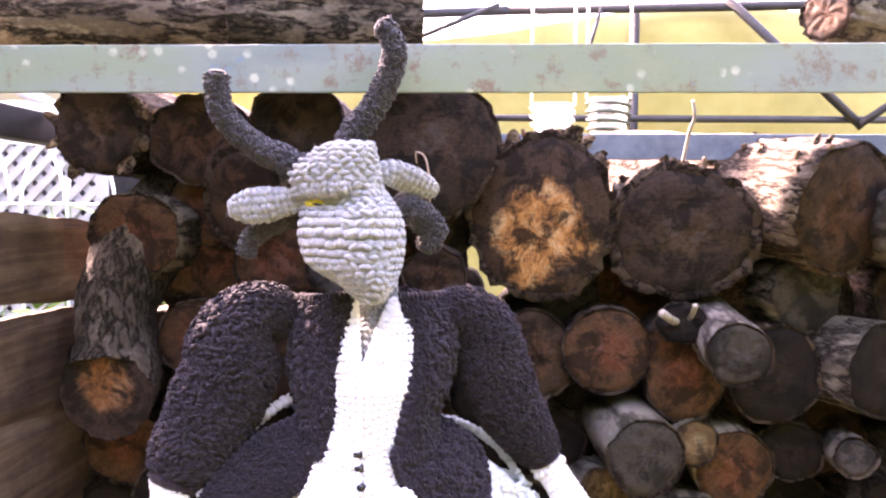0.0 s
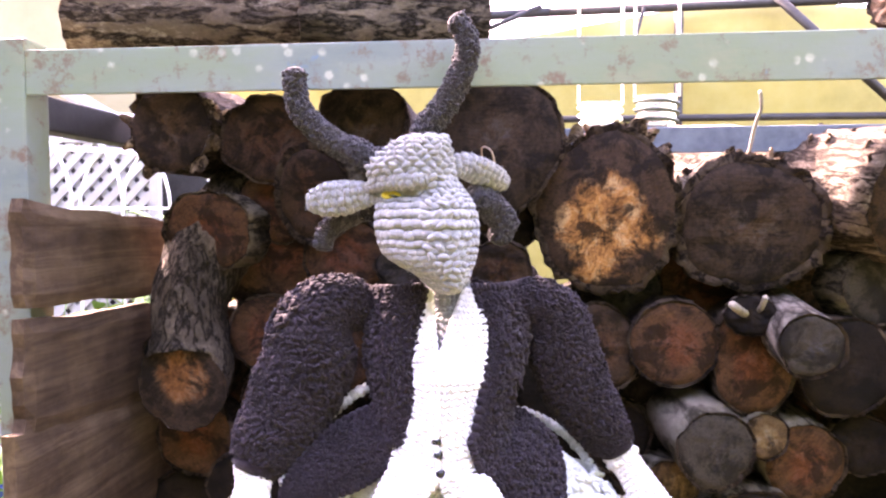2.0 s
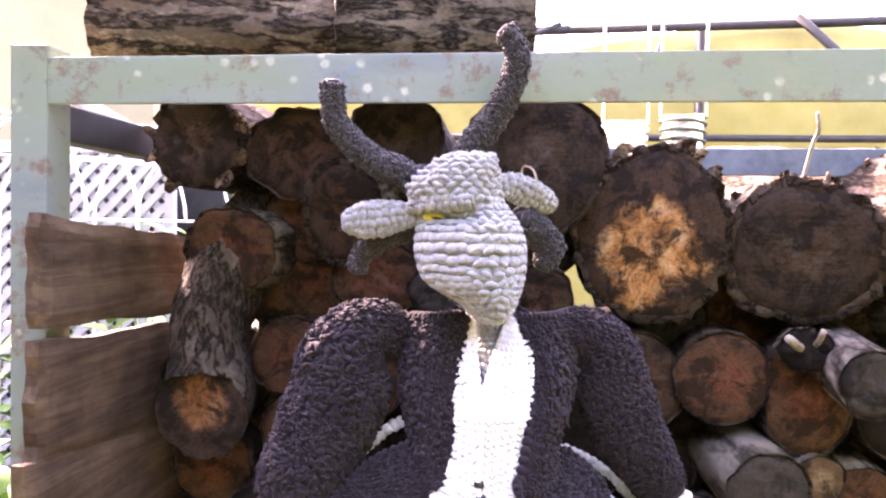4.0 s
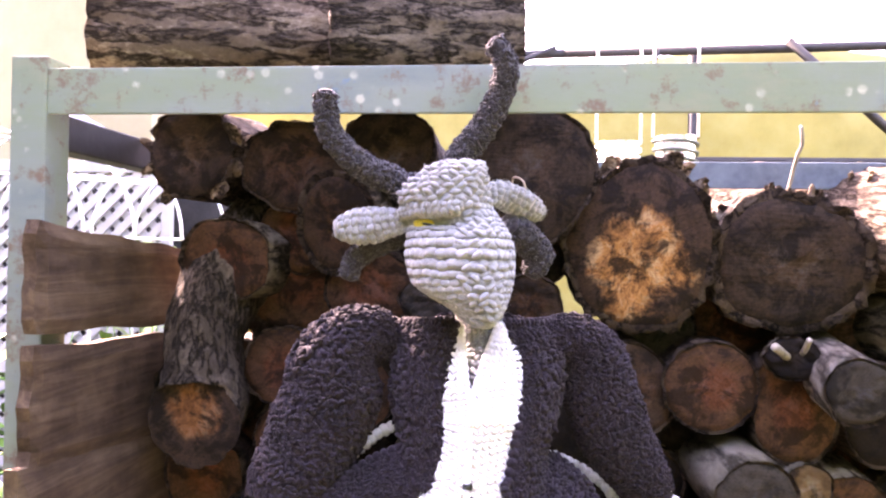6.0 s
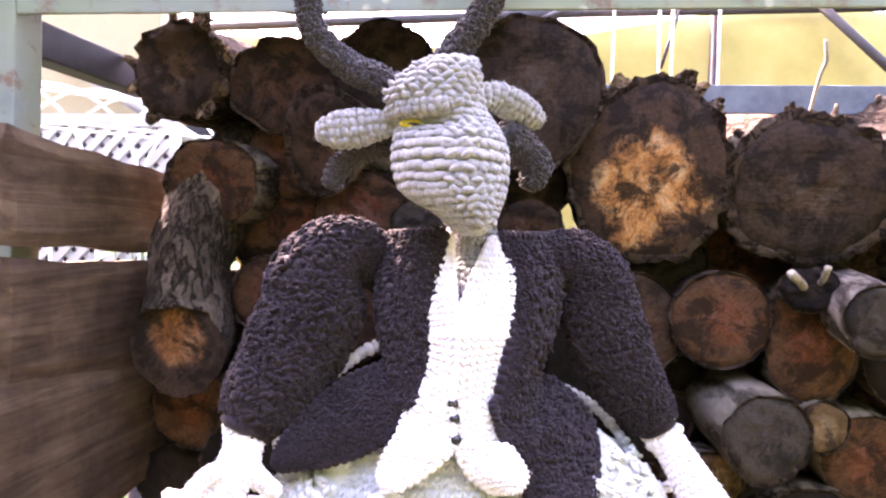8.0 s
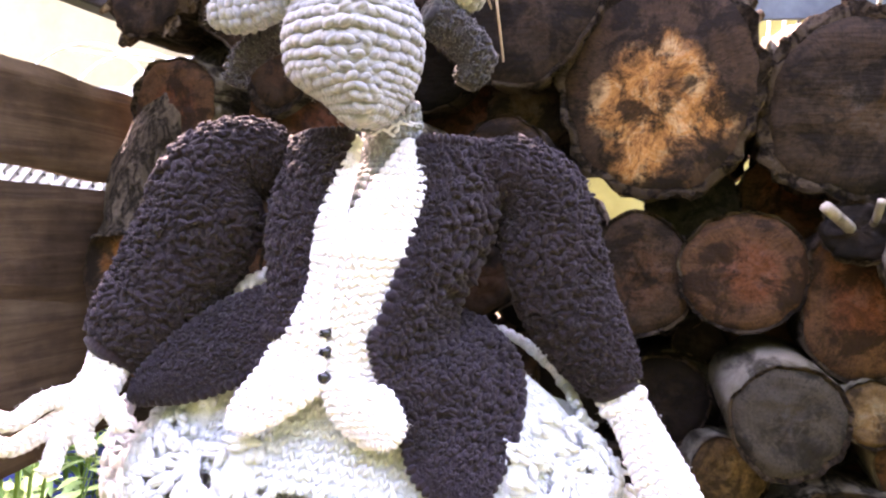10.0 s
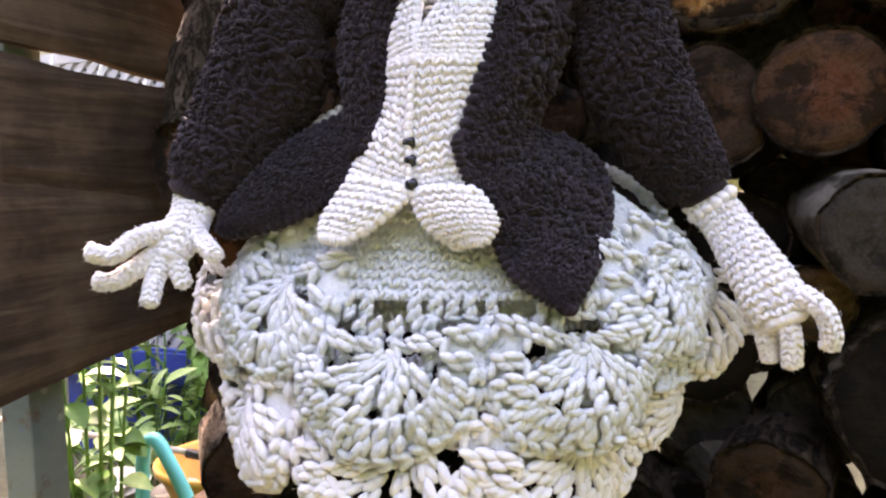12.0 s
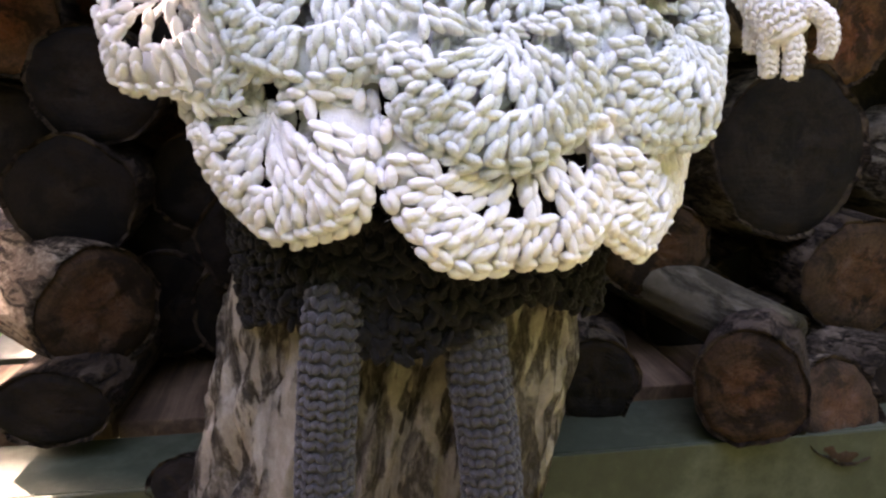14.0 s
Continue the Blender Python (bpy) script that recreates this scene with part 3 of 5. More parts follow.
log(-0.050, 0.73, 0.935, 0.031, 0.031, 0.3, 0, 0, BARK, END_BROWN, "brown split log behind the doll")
log(0.012, 0.82, 0.895, 0.042, 0.040, 0.28, 0, 0, BARK, END_DARK_SHADED, WEATHERED)
log(-0.02, 0.84, 0.985, 0.036, 0.032, 0.28, 0, 0, BARK, END_DARK_SHADED, WEATHERED)
log(-0.408, 0.80, 0.920, 0.050, 0.050, 0.28, 0, 0, BARK, END_DARK_SHADED, WEATHERED)
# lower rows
log(0.228, 0.78, 0.722, 0.075, 0.073, 0.34, 4, -3, BARK_PALE, END_DARK_SHADED, "thick log with a mouldy shade-darkened end and cracked grey bark")
log(0.292, 0.76, 0.612, 0.059, 0.053, 0.3, 0, 0, BARK, END_BROWN, "brown log low in the stack")
log(0.190, 0.70, 0.578, 0.028, 0.028, 0.3, 34, 14, BARK_SMOOTH, END_GREY, "thin smooth-barked log poking out of the stack", 0.6)
log(0.116, 0.635, 0.576, 0.038, 0.042, 0.12, -34, -6, BARK, END_BROWN, "brown log overhanging the bottom bar", 0.7)
log(0.325, 0.80, 0.512, 0.040, 0.040, 0.3, 0, 0, BARK, END_BROWN, WEATHERED)
log(0.110, 0.78, 0.640, 0.045, 0.045, 0.28, -12, 0, BARK, END_BROWN, WEATHERED)
log(0.042, 0.74, 0.560, 0.030, 0.028, 0.28, -20, -10, BARK, END_DARK_SHADED, WEATHERED)
log(0.385, 0.80, 0.700, 0.056, 0.056, 0.28, 8, 0, BARK_PALE, END_DARK_SHADED, WEATHERED)
log(-0.326, 0.735, 0.624, 0.046, 0.046, 0.12, 40, 0, BARK_FLAKY, END_BROWN, "log with a cracked brown end and pale grey bark", 0.5)
log(-0.352, 0.69, 0.570, 0.040, 0.027, 0.25, -4, 0, BARK, END_DARK_SHADED, "dark split log lying on the bottom bar")
log(-0.524, 0.953, 0.611, 0.029, 0.037, 0.2, 4, 0, BARK, END_PALE, "thin sunlit brown log end")
log(-0.262, 0.64, 0.535, 0.022, 0.020, 0.22, -16, -22, BARK, END_DARK_SHADED, "small dark bark-covered log leaning inwards", 1.4)
# Gap fillers: most carry the shade between the logs in their end colour.
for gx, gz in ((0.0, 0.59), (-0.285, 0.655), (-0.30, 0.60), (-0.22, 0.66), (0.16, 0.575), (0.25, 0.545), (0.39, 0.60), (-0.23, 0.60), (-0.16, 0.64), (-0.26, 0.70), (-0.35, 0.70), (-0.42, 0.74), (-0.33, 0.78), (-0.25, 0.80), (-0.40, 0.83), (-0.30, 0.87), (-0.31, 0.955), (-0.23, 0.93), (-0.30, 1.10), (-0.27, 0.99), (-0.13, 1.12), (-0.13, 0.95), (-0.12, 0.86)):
    log(gx, 0.80 + 0.03 * math.sin(gx * 40), gz, 0.047, 0.045, 0.09, 0, 0, BARK, END_RED if gx < -0.2 and gz > 0.8 else END_DARK_SHADED, WEATHERED)
log(-0.170, 0.84, 0.580, 0.046, 0.046, 0.1, 0, 0, BARK, END_DARK_SHADED, WEATHERED)
log(0.06, 0.84, 0.74, 0.048, 0.048, 0.28, 0, 0, BARK, END_DARK_SHADED, WEATHERED)
log(-0.09, 0.84, 0.66, 0.050, 0.050, 0.1, 0, 0, BARK, END_DARK_SHADED, WEATHERED)
# short logs that lean out over the bottom bar
log(0.205, 0.655, 0.545, 0.036, 0.040, 0.16, 6, -22, BARK_MID, END_BROWN, "short log leaning out over the bottom bar", 1.2)
log(0.030, 0.70, 0.560, 0.034, 0.034, 0.12, -10, -8, BARK_MID, END_DARK_SHADED, WEATHERED)
log(0.290, 0.69, 0.545, 0.038, 0.036, 0.13, 10, -8, BARK_MID, END_DARK_SHADED, WEATHERED)
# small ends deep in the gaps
log(0.118, 0.86, 0.884, 0.024, 0.020, 0.2, 0, 0, BARK, END_DARK_SHADED, WEATHERED)
log(0.000, 0.87, 1.128, 0.020, 0.026, 0.2, 0, 0, BARK, END_BROWN, WEATHERED)
# logs lying on the top bars
log(-0.478, 0.725, 1.300, 0.054, 0.056, 0.235, -77, 0, BARK_FLAKY, END_BROWN, "thick bark-covered log lying across the top bars", 1.2, group="logs on top")
log(-0.242, 0.735, 1.302, 0.056, 0.060, 0.185, -80, 0, BARK_MID, END_BROWN, "log lying across the top of the rack", 1.2, group="logs on top")
log(0.388, 0.85, 1.322, 0.034, 0.030, 0.4, -62, 0, BARK_PALE, END_BROWN, "rough log lying high on the stack", 1.6, group="logs on top")

# Added bottom row whose end colour stands in for shade behind the bar.
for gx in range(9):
    log(-0.27 + 0.085 * gx, 0.835, 0.583 + 0.006 * math.sin(gx * 2.3), 0.044, 0.040, 0.06, 0, 0, BARK, END_DARK_SHADED, WEATHERED)


def flakes(root, rx, rz, count, seed, size=0.012, spread=1.0, reach=0.05):
    """Loose curled pieces of bark lifting off the upper rim of a log."""
    rnd = random.Random(seed)
    for _ in range(count):
        a = -math.pi / 2 + rnd.uniform(-spread, spread)
        l, w, h = rnd.uniform(-.002, reach), size * rnd.uniform(.35, .8), size * rnd.uniform(.6, 1.5)
        curl, lean = rnd.uniform(.2, .9), rnd.uniform(-.4, .5)
        out = Vector((math.cos(a), math.sin(a), 0))
        side = Vector((-math.sin(a), math.cos(a), 0))
        foot = Vector((rx * math.cos(a), rz * math.sin(a), l)) * 1.0 - out * .004
        v, f = [], []
        for back in (0, 1):
            for j in range(4):
                t = j / 3
                for i in (-1, 0, 1):
                    wide = w * (1 - .55 * t * t) * (1 + .3 * noise.noise((seed * 3.1 + i, j * .9, l * 90)))
                    v.append(foot + out * h * t + side * (i * wide + lean * h * t) + Vector((0, 0, -curl * h * t * t * .6 + (.0016 if back else 0) + .002 * abs(i))))
        for j in range(3):
            for i in range(2):
                q = j * 3 + i
                f += [(q, q + 1, q + 4, q + 3), (q + 15, q + 16, q + 13, q + 12)]
        rim = [0, 1, 2, 5, 8, 11, 10, 9, 6, 3]
        f += [(b, a0, a0 + 12, b + 12) for a0, b in zip(rim, rim[1:] + rim[:1])]
        mesh_object("bark_flake", v, f, BARK_FLAKY, root, smooth=False)


flakes(orange_log, .080, .089, 34, 3, .013, 1.15, .09)
flakes(sawn_log, .080, .074, 24, 5, .010, 1.2, .06)
flakes(sunlit_log, .072, .072, 26, 8, .008, 1.2, .2)
flakes(ragged_log, .052, .052, 20, 9, .014, 3.1, .03)


def crooked_log():
    """A bent branch log that hangs down beside the slabs, its sawn foot facing out."""
    root = thing("crooked_log", (-0.38, 0.78, 0.91), "crooked bark-covered log with a blackened orange sawn foot", "log", "stacked logs")
    path = np.array(smooth_path([(.02, .10, .20, .046), (.004, .05, .15, .050), (-.012, .012, .09, .042), (-.008, .0, .05, .041), (-.004, -.014, .012, .047), (-.003, -.036, -.004, .049)], 9))
    seg, v, f, ends = 48, [], [], []
    for i, p in enumerate(path):
        d = path[min(i + 1, len(path) - 1), :3] - path[max(i - 1, 0), :3]
        d = Vector(d).normalized()
        if i > len(path) - 6:
            d = d.lerp(Vector((0, -1, -.08)), (i - len(path) + 6) / 5).normalized()
        e1 = (Vector((1, 0, 0)) - d * d.x).normalized()
        e2 = d.cross(e1)
        for k in range(seg):
            a = 2 * math.pi * k / seg
            q = Vector((math.cos(a) * 3, math.sin(a) * 3, i * .25))
            r = p[3] * (1 + .07 * noise.noise(q) + .05 * noise.noise(q * 3.1) + .03 * noise.noise(q * 8))
            c = Vector(p[:3]) + (e1 * math.cos(a) + e2 * math.sin(a)) * r
            v.append(c)
            if i == len(path) - 1:
                ends.append((c, a))
    for i in range(len(path) - 1):
        for k in range(seg):
            a, b = i * seg + k, i * seg + (k + 1) % seg
            f.append((a, b, b + seg, a + seg))
    mesh_object("bark", v, f, BARK_MID, root)
    mid = Vector(path[-1, :3])
    cv, cf, uv = [mid], [], [(0, 0)]
    for q in range(1, 9):
        for c, a in ends:
            cv.append(mid + (c - mid) * q / 8 * .99 + Vector((0, .0025 * noise.noise(c * 60 * q / 8), 0)))
            uv.append((q / 8 * math.cos(a), q / 8 * math.sin(a)))
    cf += [(0, 1 + k, 1 + (k + 1) % seg) for k in range(seg)]
    cf += [(1 + q * seg + k, 1 + (q + 1) * seg + k, 1 + (q + 1) * seg + (k + 1) % seg, 1 + q * seg + (k + 1) % seg) for q in range(7) for k in range(seg)]
    mesh_object("cut_face", cv, cf, END_CHAR, root, uvs=uv)


crooked_log()


def filler():
    """The rest of the stack, further back and to the side."""
    rnd = random.Random(5)
    z = 0.592
    row = 0
    while z < 1.12:
        x = -0.39 + (row % 2) * 0.05
        while x < 1.3:
            r = rnd.uniform(0.038, 0.052)
            front = 0.86 if x < 0.44 else rnd.uniform(0.76, 0.83)
            skip = (x > -0.30 and x < 0.02 and z < 0.66) or (x < -0.2 and z > 1.02) or (abs(x - 0.03) < 0.045 and abs(z - 1.0) < 0.05) or (-0.02 < x < 0.04 and z > 1.05)
            if not skip:
                log(x + rnd.uniform(-0.01, 0.01), front, z + rnd.uniform(-0.008, 0.008), r, r * rnd.uniform(0.85, 1.1), 1.06 - front + rnd.uniform(0, 0.06), rnd.uniform(-6, 6), 0,
                    rnd.choice([BARK, BARK, BARK_PALE, BARK_SMOOTH]), rnd.choice([END_DARK_SHADED, END_BROWN, END_GREY, END_RED]), WEATHERED)
            x += 2 * r + 0.004
        z += 0.082
        row += 1


filler()


def stump():
    """The upright split log that serves as a seat: round in front, flat behind."""
    root = thing("upright_log", (-0.115, 0.6, GROUND), "upright split log with deeply furrowed grey-brown bark", "log")
    seg, rings, top = 110, 110, 0.69 - GROUND
    v, f, uv = [], [], []
    for j in range(rings + 1):
        z = top * j / rings
        r = 0.112 + 0.02 * (1 - j / rings) ** 2.0
        cx = 0.006 - 0.19 * (top - z)
        for i in range(seg):
            a = math.pi + math.pi * i / (seg - 1)
            c, s = math.cos(a), math.sin(a)
            furrow = noise.noise((c * 8 + 0.5 * math.sin(z * 15), s * 8, z * 5)) * (0.7 + 0.5 * noise.noise((c * 3, s * 3, z * 17)))
            deep = -0.023 * max(0.0, 1 - abs(furrow) * 6.5) - 0.006 * max(0.0, 1 - abs(noise.noise((c * 17 + 3, s * 17, z * 14))) * 6)
            rr = r * (1 + 0.05 * noise.noise((c * 2, s * 2, z * 5))) + deep + 0.005 * noise.noise((c * 16, s * 16, z * 26)) + 0.0025 * noise.noise((c * 40, s * 40, z * 70))
            v.append((cx + rr * c, 0.042 + rr * s * 0.62, z))
    for j in range(rings):
        for i in range(seg - 1):
            a = j * seg + i
            f.append((a, a + 1, a + 1 + seg, a + seg))
    mesh_object("bark", v, f, BARK_STUMP, root)
    b0, t0 = [v[i] for i in range(seg)], [v[rings * seg + i] for i in range(seg)]
    n = len(t0)
    mesh_object("cut_face", [(p[0], p[1], p[2] - 0.001) for p in t0], [tuple(range(n))], END_BROWN, root, uvs=[((p[0]) / 0.1, (p[1] - 0.042) / 0.1) for p in t0])
    col = [v[j * seg] for j in range(rings + 1)] + [v[j * seg + seg - 1] for j in range(rings, -1, -1)]
    mesh_object("split_face", col, [tuple(range(len(col)))], END_BROWN, root, uvs=[(p[0] / 0.1, p[2]) for p in col], smooth=False)


BARK_STUMP = bark_material("furrowed_oak_bark", (0.11, 0.092, 0.075), (0.27, 0.235, 0.195), (0.46, 0.42, 0.36), 30.0)
stump()


# ---------------------------------------------------------------- the crocheted doll: one mesh
class Yarn:
    """Collects the stitches of one crocheted thing."""
    def __init__(self, seed=1):
        self.v, self.f, self.m, self.n = [], [], [], 0
        self.rnd = np.random.RandomState(seed)
        self.tv, self.tf = self.template(7, 5)

    @staticmethod
    def template(k, rows):
        v = [(0, 0, -1)]
        for j in range(1, rows):
            t = math.pi * j / rows
            for i in range(k):
                a = 2 * math.pi * i / k
                v.append((math.sin(t) * math.cos(a), math.sin(t) * math.sin(a), -math.cos(t)))
        v.append((0, 0, 1))
        f = [(0, 1 + (i + 1) % k, 1 + i) for i in range(k)]
        for j in range(rows - 2):
            for i in range(k):
                a, b = 1 + j * k + i, 1 + j * k + (i + 1) % k
                f.append((a, b, b + k, a + k))
        e = len(v) - 1
        f += [(e, e - k + i, e - k + (i + 1) % k) for i in range(k)]
        return np.array(v), f

    def add(self, v, f, mat):
        v = np.asarray(v, float).reshape(-1, 3)
        self.v.append(v)
        n = self.n
        self.f += [tuple(i + n for i in q) for q in f]
        self.m += [mat] * len(f)
        self.n += len(v)

    def lump(self, c, long_dir, normal, a, b, h, mat):
        """An ellipsoid: half length a along long_dir, half width b, half height h along normal."""
        d = np.asarray(long_dir, float)
        d = d / (np.linalg.norm(d) + 1e-9)
        n = np.asarray(normal, float)
        n = n - d * n.dot(d)
        n = n / (np.linalg.norm(n) + 1e-9)
        s = np.cross(n, d)
        t = self.tv
        self.add(np.asarray(c) + np.outer(t[:, 2] * a, d) + np.outer(t[:, 0] * b, s) + np.outer(t[:, 1] * h, n), self.tf, mat)

    def sheet(self, P, cols, rows, mat, kind="v", loop=False, out=1.0, fat=1.0, base=True, jitter=0.12):
        """Stitches over a surface P(u, v), u and v from 0 to 1; rows run along v. kind v: pairs of slanted loops, b: bobbles."""
        G = np.array([[P((i / cols) % 1.0 if loop else i / cols, j / rows) for i in range(cols + 1)] for j in range(rows + 1)])
        if base:
            w = cols + 1
            self.add(G.reshape(-1, 3), [(j * w + i, j * w + i + 1, (j + 1) * w + i + 1, (j + 1) * w + i) for j in range(rows) for i in range(cols)], mat)
        r = self.rnd
        for j in range(rows):
            for i in range(cols):
                a, b, c, d = G[j, i], G[j, i + 1], G[j + 1, i + 1], G[j + 1, i]
                eu, ev = (b + c - a - d) / 2, (c + d - a - b) / 2
                n = np.cross(eu, ev)
                ln = np.linalg.norm(n)
                if ln < 1e-10:
                    continue
                n *= out / ln
                lu, lv = np.linalg.norm(eu), np.linalg.norm(ev)
                m = (a + b + c + d) / 4 + eu * r.uniform(-jitter, jitter) + ev * r.uniform(-jitter, jitter)
                th = min(lu, lv)
                if kind == "none":
                    continue
                if kind == "v":
                    for sgn in (-1, 1):
                        self.lump(m + eu * 0.25 * sgn + n * th * 0.16, ev * 0.85 + eu * 0.5 * sgn + n * th * 0.12, n, lv * 0.58 * fat, lu * 0.27 * fat, th * 0.34 * r.uniform(0.85, 1.2), mat)
                elif kind == "b":
                    self.lump(m + n * th * 0.12, eu + ev * r.uniform(-0.7, 0.7), n, lu * 0.62 * fat, lv * 0.5 * fat, th * 0.42 * r.uniform(0.7, 1.35), mat)
                elif kind == "f":
                    for _ in range(4):
                        q = m + eu * r.uniform(-.5, .5) + ev * r.uniform(-.5, .5)
                        self.lump(q + n * th * r.uniform(-.1, 0.5), eu * r.normal() + ev * r.normal() + n * th * r.normal() * .5, n, th * r.uniform(.4, .85), th * r.uniform(.22, .4), th * r.uniform(.25, .5), mat)
                else:
                    self.lump(m + n * th * 0.15, eu + ev * r.uniform(-0.2, 0.2), n, lu * 0.6 * fat, lv * 0.42 * fat, th * 0.3, mat)

    def limb(self, pts, mat, around=10, pitch=0.006, kind="v", flat=1.0, flat_dir=(0, 1, 0), fat=1.0, caps=True, sub=8):
        """A stitched tube; pts are x, y, z, radius."""
        path = np.array(smooth_path(pts, sub))
        seg = np.r_[0, np.cumsum(np.linalg.norm(np.diff(path[:, :3], axis=0), axis=1))]
        L = seg[-1]
        fd = np.array(flat_dir, float)

        def at(v):
            s = min(max(v, 0), 1) * L
            p = np.array([np.interp(s, seg, path[:, k]) for k in range(4)])
            q0 = np.array([np.interp(max(s - L * 0.03, 0), seg, path[:, k]) for k in range(3)])
            q1 = np.array([np.interp(min(s + L * 0.03, L), seg, path[:, k]) for k in range(3)])
            d = (q1 - q0) / (np.linalg.norm(q1 - q0) + 1e-9)
            return p, d

        def P(u, v):
            p, d = at(v)
            e1 = fd - d * fd.dot(d)
            e1 = e1 / np.linalg.norm(e1)
            e2 = np.cross(d, e1)
            a = 2 * math.pi * u
            return p[:3] + p[3] * (flat * math.cos(a) * e1 + math.sin(a) * e2)
        self.sheet(P, around, max(2, round(L / pitch)), mat, kind, True, 1.0, fat)
        if caps:
            for v, s in ((0, -1), (1, 1)):
                p, d = at(v)
                for k in range(around):
                    a = 2 * math.pi * k / around
                    e1 = fd - d * fd.dot(d)
                    e1 = e1 / np.linalg.norm(e1)
                    e2 = np.cross(d, e1)
                    self.lump(p[:3] + p[3] * 0.55 * (flat * math.cos(a) * e1 + math.sin(a) * e2) + d * s * p[3] * 0.15, -flat * math.sin(a) * e1 + math.cos(a) * e2, d * s, p[3] * 0.45, p[3] * 0.4, p[3] * 0.3, mat)
                self.lump(p[:3] + d * s * p[3] * 0.1, e1, d * s, p[3] * 0.6, p[3] * 0.6, p[3] * 0.4, mat)

    def panel(self, left, right, rows, cols, mat, bulge=0.0, kind="v", fat=1.0, thick=0.004, lift=(0, -1, 0)):
        """A piece of cloth between two edges, front and back, bulging towards lift."""
        A, B = np.array(smooth_path(left, 8)), np.array(smooth_path(right, 8))
        la, lb = np.linspace(0, 1, len(A)), np.linspace(0, 1, len(B))
        up = np.array(lift, float)

        def P(u, v, back=0.0):
            a = np.array([np.interp(v, la, A[:, k]) for k in range(3)])
            b = np.array([np.interp(v, lb, B[:, k]) for k in range(3)])
            return a + (b - a) * u + up * (bulge * math.sin(math.pi * u) * (0.6 + 0.4 * math.sin(math.pi * v)) - back)
        nn = np.cross(P(.6, .5) - P(.4, .5), P(.5, .6) - P(.5, .4))
        sign = 1.0 if nn.dot(up) > 0 else -1.0
        self.sheet(P, cols, rows, mat, kind, False, sign, fat)
        self.sheet(lambda u, v: P(u, v, thick), max(2, cols // 2), max(2, rows // 2), mat, "s", False, -sign)
        for edge in (0, 1):
            for j in range(rows):
                p, q = P(edge, j / rows), P(edge, (j + 1) / rows)
                self.lump((p + q) / 2 - up * thick * 0.4, q - p, up, np.linalg.norm(q - p) * 0.62, thick * 0.8, thick * 0.9, mat)
        for edge in (0, 1):
            for i in range(cols):
                p, q = P(i / cols, edge), P((i + 1) / cols, edge)
                self.lump((p + q) / 2 - up * thick * 0.4, q - p, up, np.linalg.norm(q - p) * 0.62, thick * 0.8, thick * 0.9, mat)

    def cord(self, pts, r, mat, pitch=0.004):
        path = np.array(smooth_path(pts, 10))
        seg = np.r_[0, np.cumsum(np.linalg.norm(np.diff(path, axis=0), axis=1))]
        n = max(2, round(seg[-1] / pitch))
        prev = None
        for i in range(n + 1):
            p = np.array([np.interp(seg[-1] * i / n, seg, path[:, k]) for k in range(3)])
            if prev is not None:
                self.lump((p + prev) / 2, p - prev + self.rnd.normal(0, pitch * 0.12, 3), (0, -1, 0.3), pitch * 0.75, r * self.rnd.uniform(0.85, 1.15), r * self.rnd.uniform(0.85, 1.15), mat)
            prev = p

    def fuzz(self, count, length, mat, pick, width=0.00016):
        """Stray fibres standing off the stitches whose material is in pick."""
        r = self.rnd
        V = np.concatenate(self.v)
        idx = [i for i, m in enumerate(self.m) if m in pick]
        for k in r.choice(len(idx), count):
            q = self.f[idx[k]]
            a, b, c = V[q[0]], V[q[1]], V[q[2]]
            n = np.cross(b - a, c - a)
            n = n / (np.linalg.norm(n) + 1e-12)
            if n[1] > 0.3:
                continue
            d = n + r.normal(0, 0.6, 3)
            d /= np.linalg.norm(d)
            e = np.cross(d, r.normal(0, 1, 3))
            e /= np.linalg.norm(e)
            L = length * r.uniform(0.4, 1.3)
            m = a + d * L * 0.55 + e * L * 0.1
            t = a + d * L + e * L * r.uniform(-0.3, 0.5)
            s = np.cross(e, d) * width
            self.add([a - s, a + s, m + s * 0.8, m - s * 0.8, t], [(0, 1, 2, 3), (3, 2, 4)], mat)


